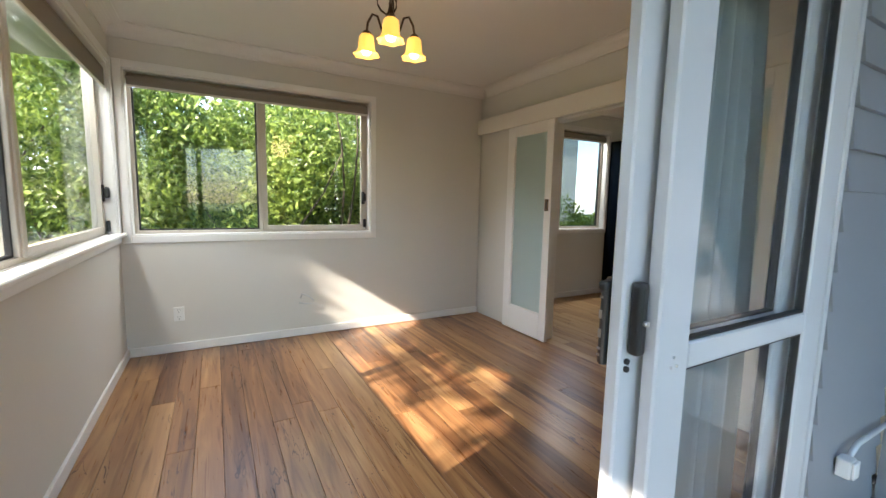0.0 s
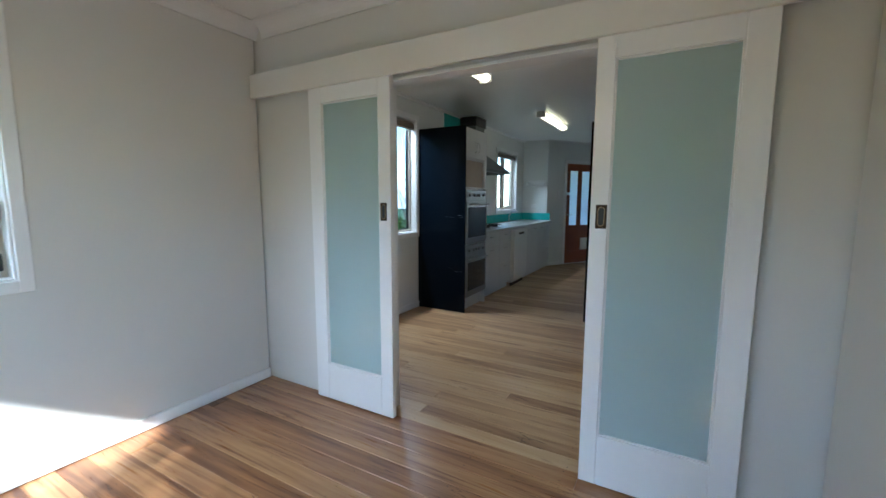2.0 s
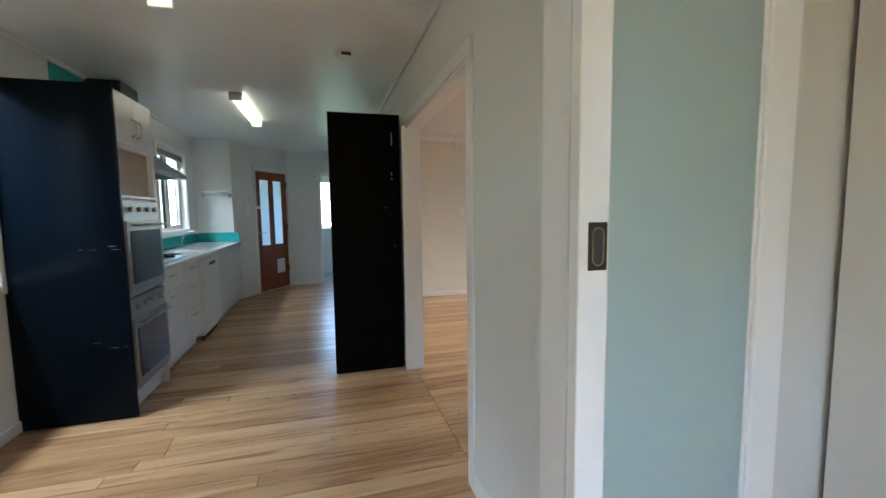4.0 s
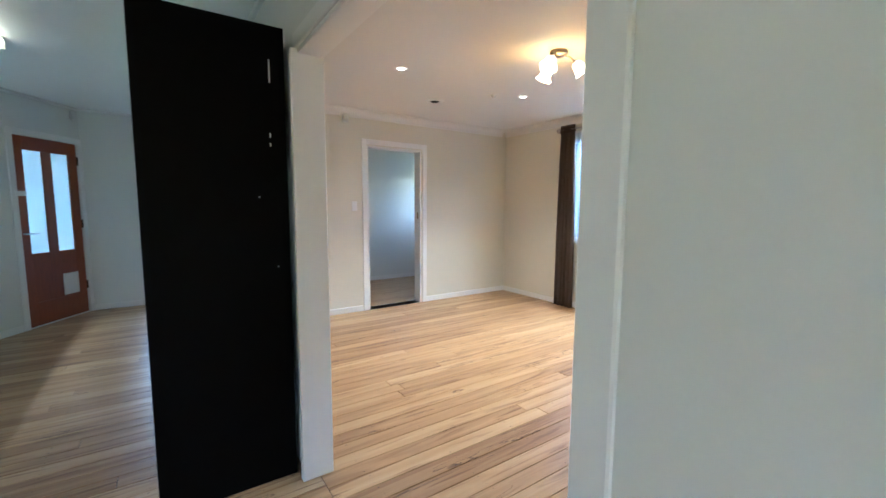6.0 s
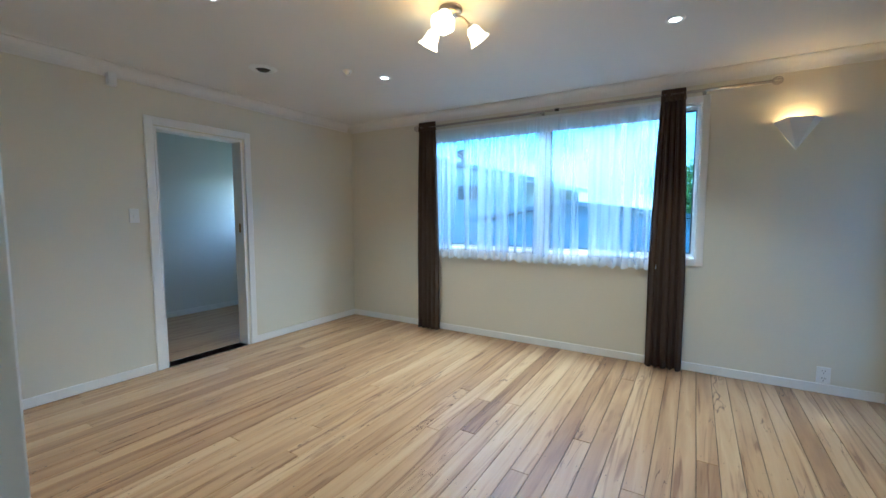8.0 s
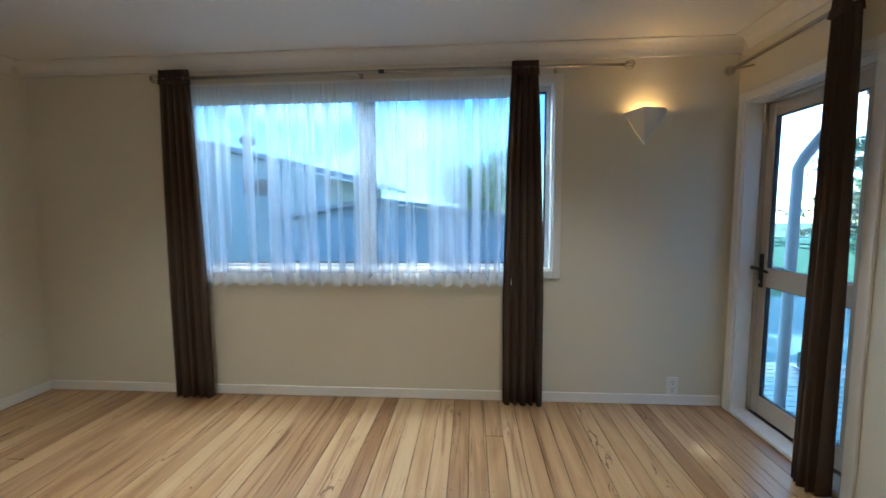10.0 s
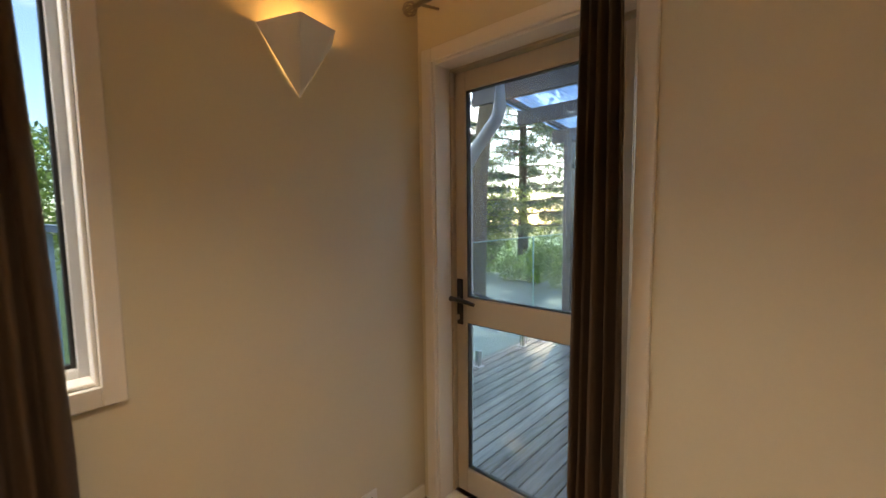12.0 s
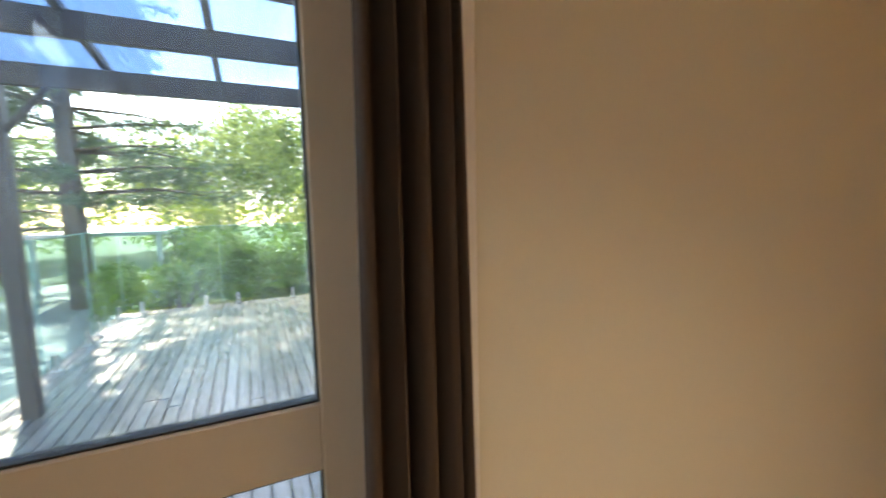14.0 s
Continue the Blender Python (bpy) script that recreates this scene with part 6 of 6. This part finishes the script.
for x0, z0, x1, z1 in ((4.7, 1.19, 7.9, 1.60), (7.9, 1.60, 10.3, 1.17)):
    bm = bmesh.new()
    v = [bm.verts.new(p) for p in ((x0, -6.95, z0), (x1, -6.95, z1), (x1, -9.0, z1), (x0, -9.0, z0), (x0, -6.95, z0 + 0.09), (x1, -6.95, z1 + 0.09), (x1, -9.0, z1 + 0.09), (x0, -9.0, z0 + 0.09))]
    for f in ((0, 1, 2, 3), (4, 7, 6, 5), (0, 4, 5, 1), (1, 5, 6, 2), (2, 6, 7, 3), (3, 7, 4, 0)):
        bm.faces.new([v[i] for i in f])
    part("roof", bm, ROOFM, gar, "low grey roof plane")
for k in range(12):
    part("cladding_batten", box(5.05 + 0.43 * k, 5.08 + 0.43 * k, -7.2, -7.185, -0.9, 1.15), SHEDWALL, gar)

# trees beyond the deck
def conifer(name, x, y, z0, h, seed, label, tiers=13, reach=2.6, count=9000):
    rnd = random.Random(seed)
    ob = thing(name, label, "tree")
    part("trunk", tube([(x, y, z0), (x + 0.05, y, z0 + h * 0.5), (x, y + 0.05, z0 + h)], [0.26, 0.18, 0.03], 10), BARK, ob)
    bm_ = bmesh.new()
    cs = []
    for t in range(tiers):
        zt = z0 + h * (0.18 + 0.78 * t / tiers)
        rr = reach * (1 - 0.75 * t / tiers)
        for k in range(6):
            a_ = rnd.uniform(0, 2 * math.pi)
            L = rr * rnd.uniform(0.6, 1.1)
            e_ = (x + math.cos(a_) * L, y + math.sin(a_) * L, zt + rnd.uniform(-0.25, 0.15))
            add_tube(bm_, [(x, y, zt), ((x + e_[0]) / 2, (y + e_[1]) / 2, zt + 0.10), e_], [0.045, 0.03, 0.01], 5)
            for q in (0.45, 0.65, 0.85, 1.0):
                cs.append((x + (e_[0] - x) * q, y + (e_[1] - y) * q, zt + (e_[2] - zt) * q, 0.36 * (1.15 - 0.4 * q)))
    part("limbs", bm_, BARK, ob)
    leaves("crown", cs, count, 0.17, seed, LEAF3, ob, squash=0.4, aspect=0.22)
    return ob


conifer("conifer_tree", -7.6, -4.4, -0.9, 15.0, 201, "tall dark conifer beyond the deck", 24, 3.6, 40000)
conifer("conifer_tree", -13.0, -8.0, -0.9, 9.5, 202, "tall dark conifer beyond the deck", 13, 3.0, 9000)
conifer("conifer_tree", -9.5, -9.2, -0.9, 9.5, 203, "broad conifer with layered boughs beside the drive", 15, 3.4, 20000)
conifer("conifer_tree", -5.4, -9.8, -0.9, 7.0, 204, "broad conifer with layered boughs beside the drive", 12, 2.8, 16000)
shrub("garden_tree", (-6.5, 1.8, -0.9), 26, (-8.0, -4.6), (-0.6, 4.2), (-0.4, 3.6), (0.5, 0.9), 28000, 0.12, 211, LEAF, "leafy green garden tree beyond the deck", "tree")
shrub("garden_shrub", (-5.6, -2.2, -0.9), 12, (-6.6, -4.4), (-3.6, -0.8), (-0.5, 0.5), (0.3, 0.55), 8000, 0.10, 212, LEAF2, "bright yellow-green shrub beyond the glass fence")
shrub("garden_tree", (-9.0, -10.5, -0.9), 24, (-12, -6.5), (-13, -7.5), (-0.4, 2.6), (0.6, 1.1), 12000, 0.14, 213, LEAF, "leafy green tree beside the drive", "tree")
shrub("garden_shrub", (-6.0, -6.6, -0.9), 12, (-7.5, -4.5), (-7.6, -5.4), (-0.6, 0.3), (0.3, 0.5), 6000, 0.10, 214, LEAF2, "bright green shrub beside the drive")
shrub("garden_tree", (6.2, -18.0, -0.9), 20, (3.4, 7.0), (-20, -17), (0.5, 3.6), (0.7, 1.2), 8000, 0.18, 216, LEAF, "dark green tree behind the garage", "tree")
shrub("garden_tree", (-20, -4, -0.9), 30, (-26, -18), (-18, 14), (0.0, 5.5), (1.6, 2.6), 30000, 0.30, 217, LEAF, "far green trees below the sky", "tree")
shrub("garden_shrub", (-9.0, 1.0, -0.9), 22, (-10.5, -8.0), (-2.6, 5.0), (-0.5, 1.5), (0.5, 0.9), 13000, 0.14, 218, LEAF2, "light green shrubs behind the deck")
cp = thing("carport", "low white-roofed carport beyond the garden", "carport")
part("roof", box(-13.0, -8.5, -5.8, -2.8, 0.75, 0.85, 0.02), PVC, cp)
for x, y in ((-12.8, -5.6), (-8.7, -5.6), (-12.8, -3.0), (-8.7, -3.0)):
    part("post", box(x - 0.05, x + 0.05, y - 0.05, y + 0.05, -0.9, 0.75), PVC, cp)

# ---- floor boards, last ----
def boards(name, x0, x1, y0, y1, width, zt, material, label, lengths, seed, th=0.016, gap=0.0016, skip=None, kind="structure", category="floor", colour_under=SUBFLOOR, nails=True):
    rnd = random.Random(seed)
    fl = thing(name, label, category, kind=kind)
    part("underlay", box(x0, x1, y0, y1, zt - th - 0.01, zt - th + 0.008), colour_under, fl)
    n_ = max(1, round((x1 - x0) / width))
    w_ = (x1 - x0) / n_
    cache, marks = {}, []
    for i in range(n_):
        y = y0 - rnd.uniform(0, lengths[0])
        while y < y1:
            L = round(rnd.uniform(*lengths) / 0.2) * 0.2
            p, q = max(y, y0), min(y + L, y1)
            y += L
            if q - p < 0.05:
                continue
            key = round(q - p, 3)
            if key not in cache:
                bm_ = bmesh.new()
                a_, b_, c_ = w_ / 2 - gap / 2, (q - p) / 2 - gap / 2, 0.0018
                lo_ = [bm_.verts.new((sx * a_, sy * b_, -th)) for sx, sy in ((-1, -1), (1, -1), (1, 1), (-1, 1))]
                mi_ = [bm_.verts.new((sx * a_, sy * b_, -c_)) for sx, sy in ((-1, -1), (1, -1), (1, 1), (-1, 1))]
                hi_ = [bm_.verts.new((sx * (a_ - c_), sy * (b_ - c_), 0)) for sx, sy in ((-1, -1), (1, -1), (1, 1), (-1, 1))]
                for s0, s1 in ((lo_, mi_), (mi_, hi_)):
                    for k_ in range(4):
                        bm_.faces.new((s0[k_], s0[(k_ + 1) % 4], s1[(k_ + 1) % 4], s1[k_]))
                bm_.faces.new(hi_)
                me = bpy.data.meshes.new("plank")
                bm_.to_mesh(me)
                bm_.free()
                me.materials.append(material)
                cache[key] = me
            ob = new("plank", cache[key])
            ob.parent = fl
            if nails:
                for yn in np.arange(math.ceil(p / 0.45) * 0.45, q, 0.45):
                    for dx in (-0.3, 0.3):
                        nx, ny, r_ = x0 + (i + 0.5 + dx) * w_ + rnd.uniform(-0.004, 0.004), yn + rnd.uniform(-0.008, 0.008), rnd.uniform(0.0016, 0.0028)
                        marks += [(nx - r_, ny - r_, zt + 0.0006), (nx + r_, ny - r_, zt + 0.0006), (nx + r_, ny + r_, zt + 0.0006), (nx - r_, ny + r_, zt + 0.0006)]
            ob.matrix_basis = pose(x0 + (i + 0.5) * w_, (p + q) / 2, zt + rnd.uniform(-0.0003, 0.0003))
    if marks:
        me = bpy.data.meshes.new("nail_holes")
        me.from_pydata(marks, [], [(k_, k_ + 1, k_ + 2, k_ + 3) for k_ in range(0, len(marks), 4)])
        me.materials.append(SLOT)
        nh = tagged(new("nail_holes", me), "small dark nail holes", kind="stuff")
        nh.parent = fl
    return fl


boards("floor_dining", 0.505, 3.77, 1.62, 4.88, 0.125, 0.0, FLOOR_D, "warm red-brown polished timber floorboards", (3.2, 5.2), 1, gap=0.0014)
boards("floor_kitchen", 3.77, 11.05, 2.45, 5.02, 0.105, 0.0, FLOOR_K, "pale sanded timber floorboards", (1.8, 3.8), 2, gap=0.0028)
boards("floor_living", 4.07, 9.30, -1.44, 2.45, 0.105, 0.0, FLOOR_K, "pale sanded timber floorboards", (2.2, 4.6), 3, gap=0.003)
slab("floor_bedroom", 9.30, 11.07, -1.44, 2.39, -0.03, 0.0, FLOOR_K, "pale sanded timber floor of the next room", "floor")
slab("floor_laundry", 11.05, 12.4, 2.1, 3.85, -0.03, 0.0, CONCRETE, "grey vinyl laundry floor", "floor")
dk = boards("deck", -2.6, 1.60, -3.85, 2.55, 0.094, -0.10, DECKM, "grey weathered timber deck boards with gaps", (3.0, 5.0), 4, 0.022, 0.009, category="deck", nails=False)
dk.matrix_basis = pose(0, 0, 0, 0, 0, 90)
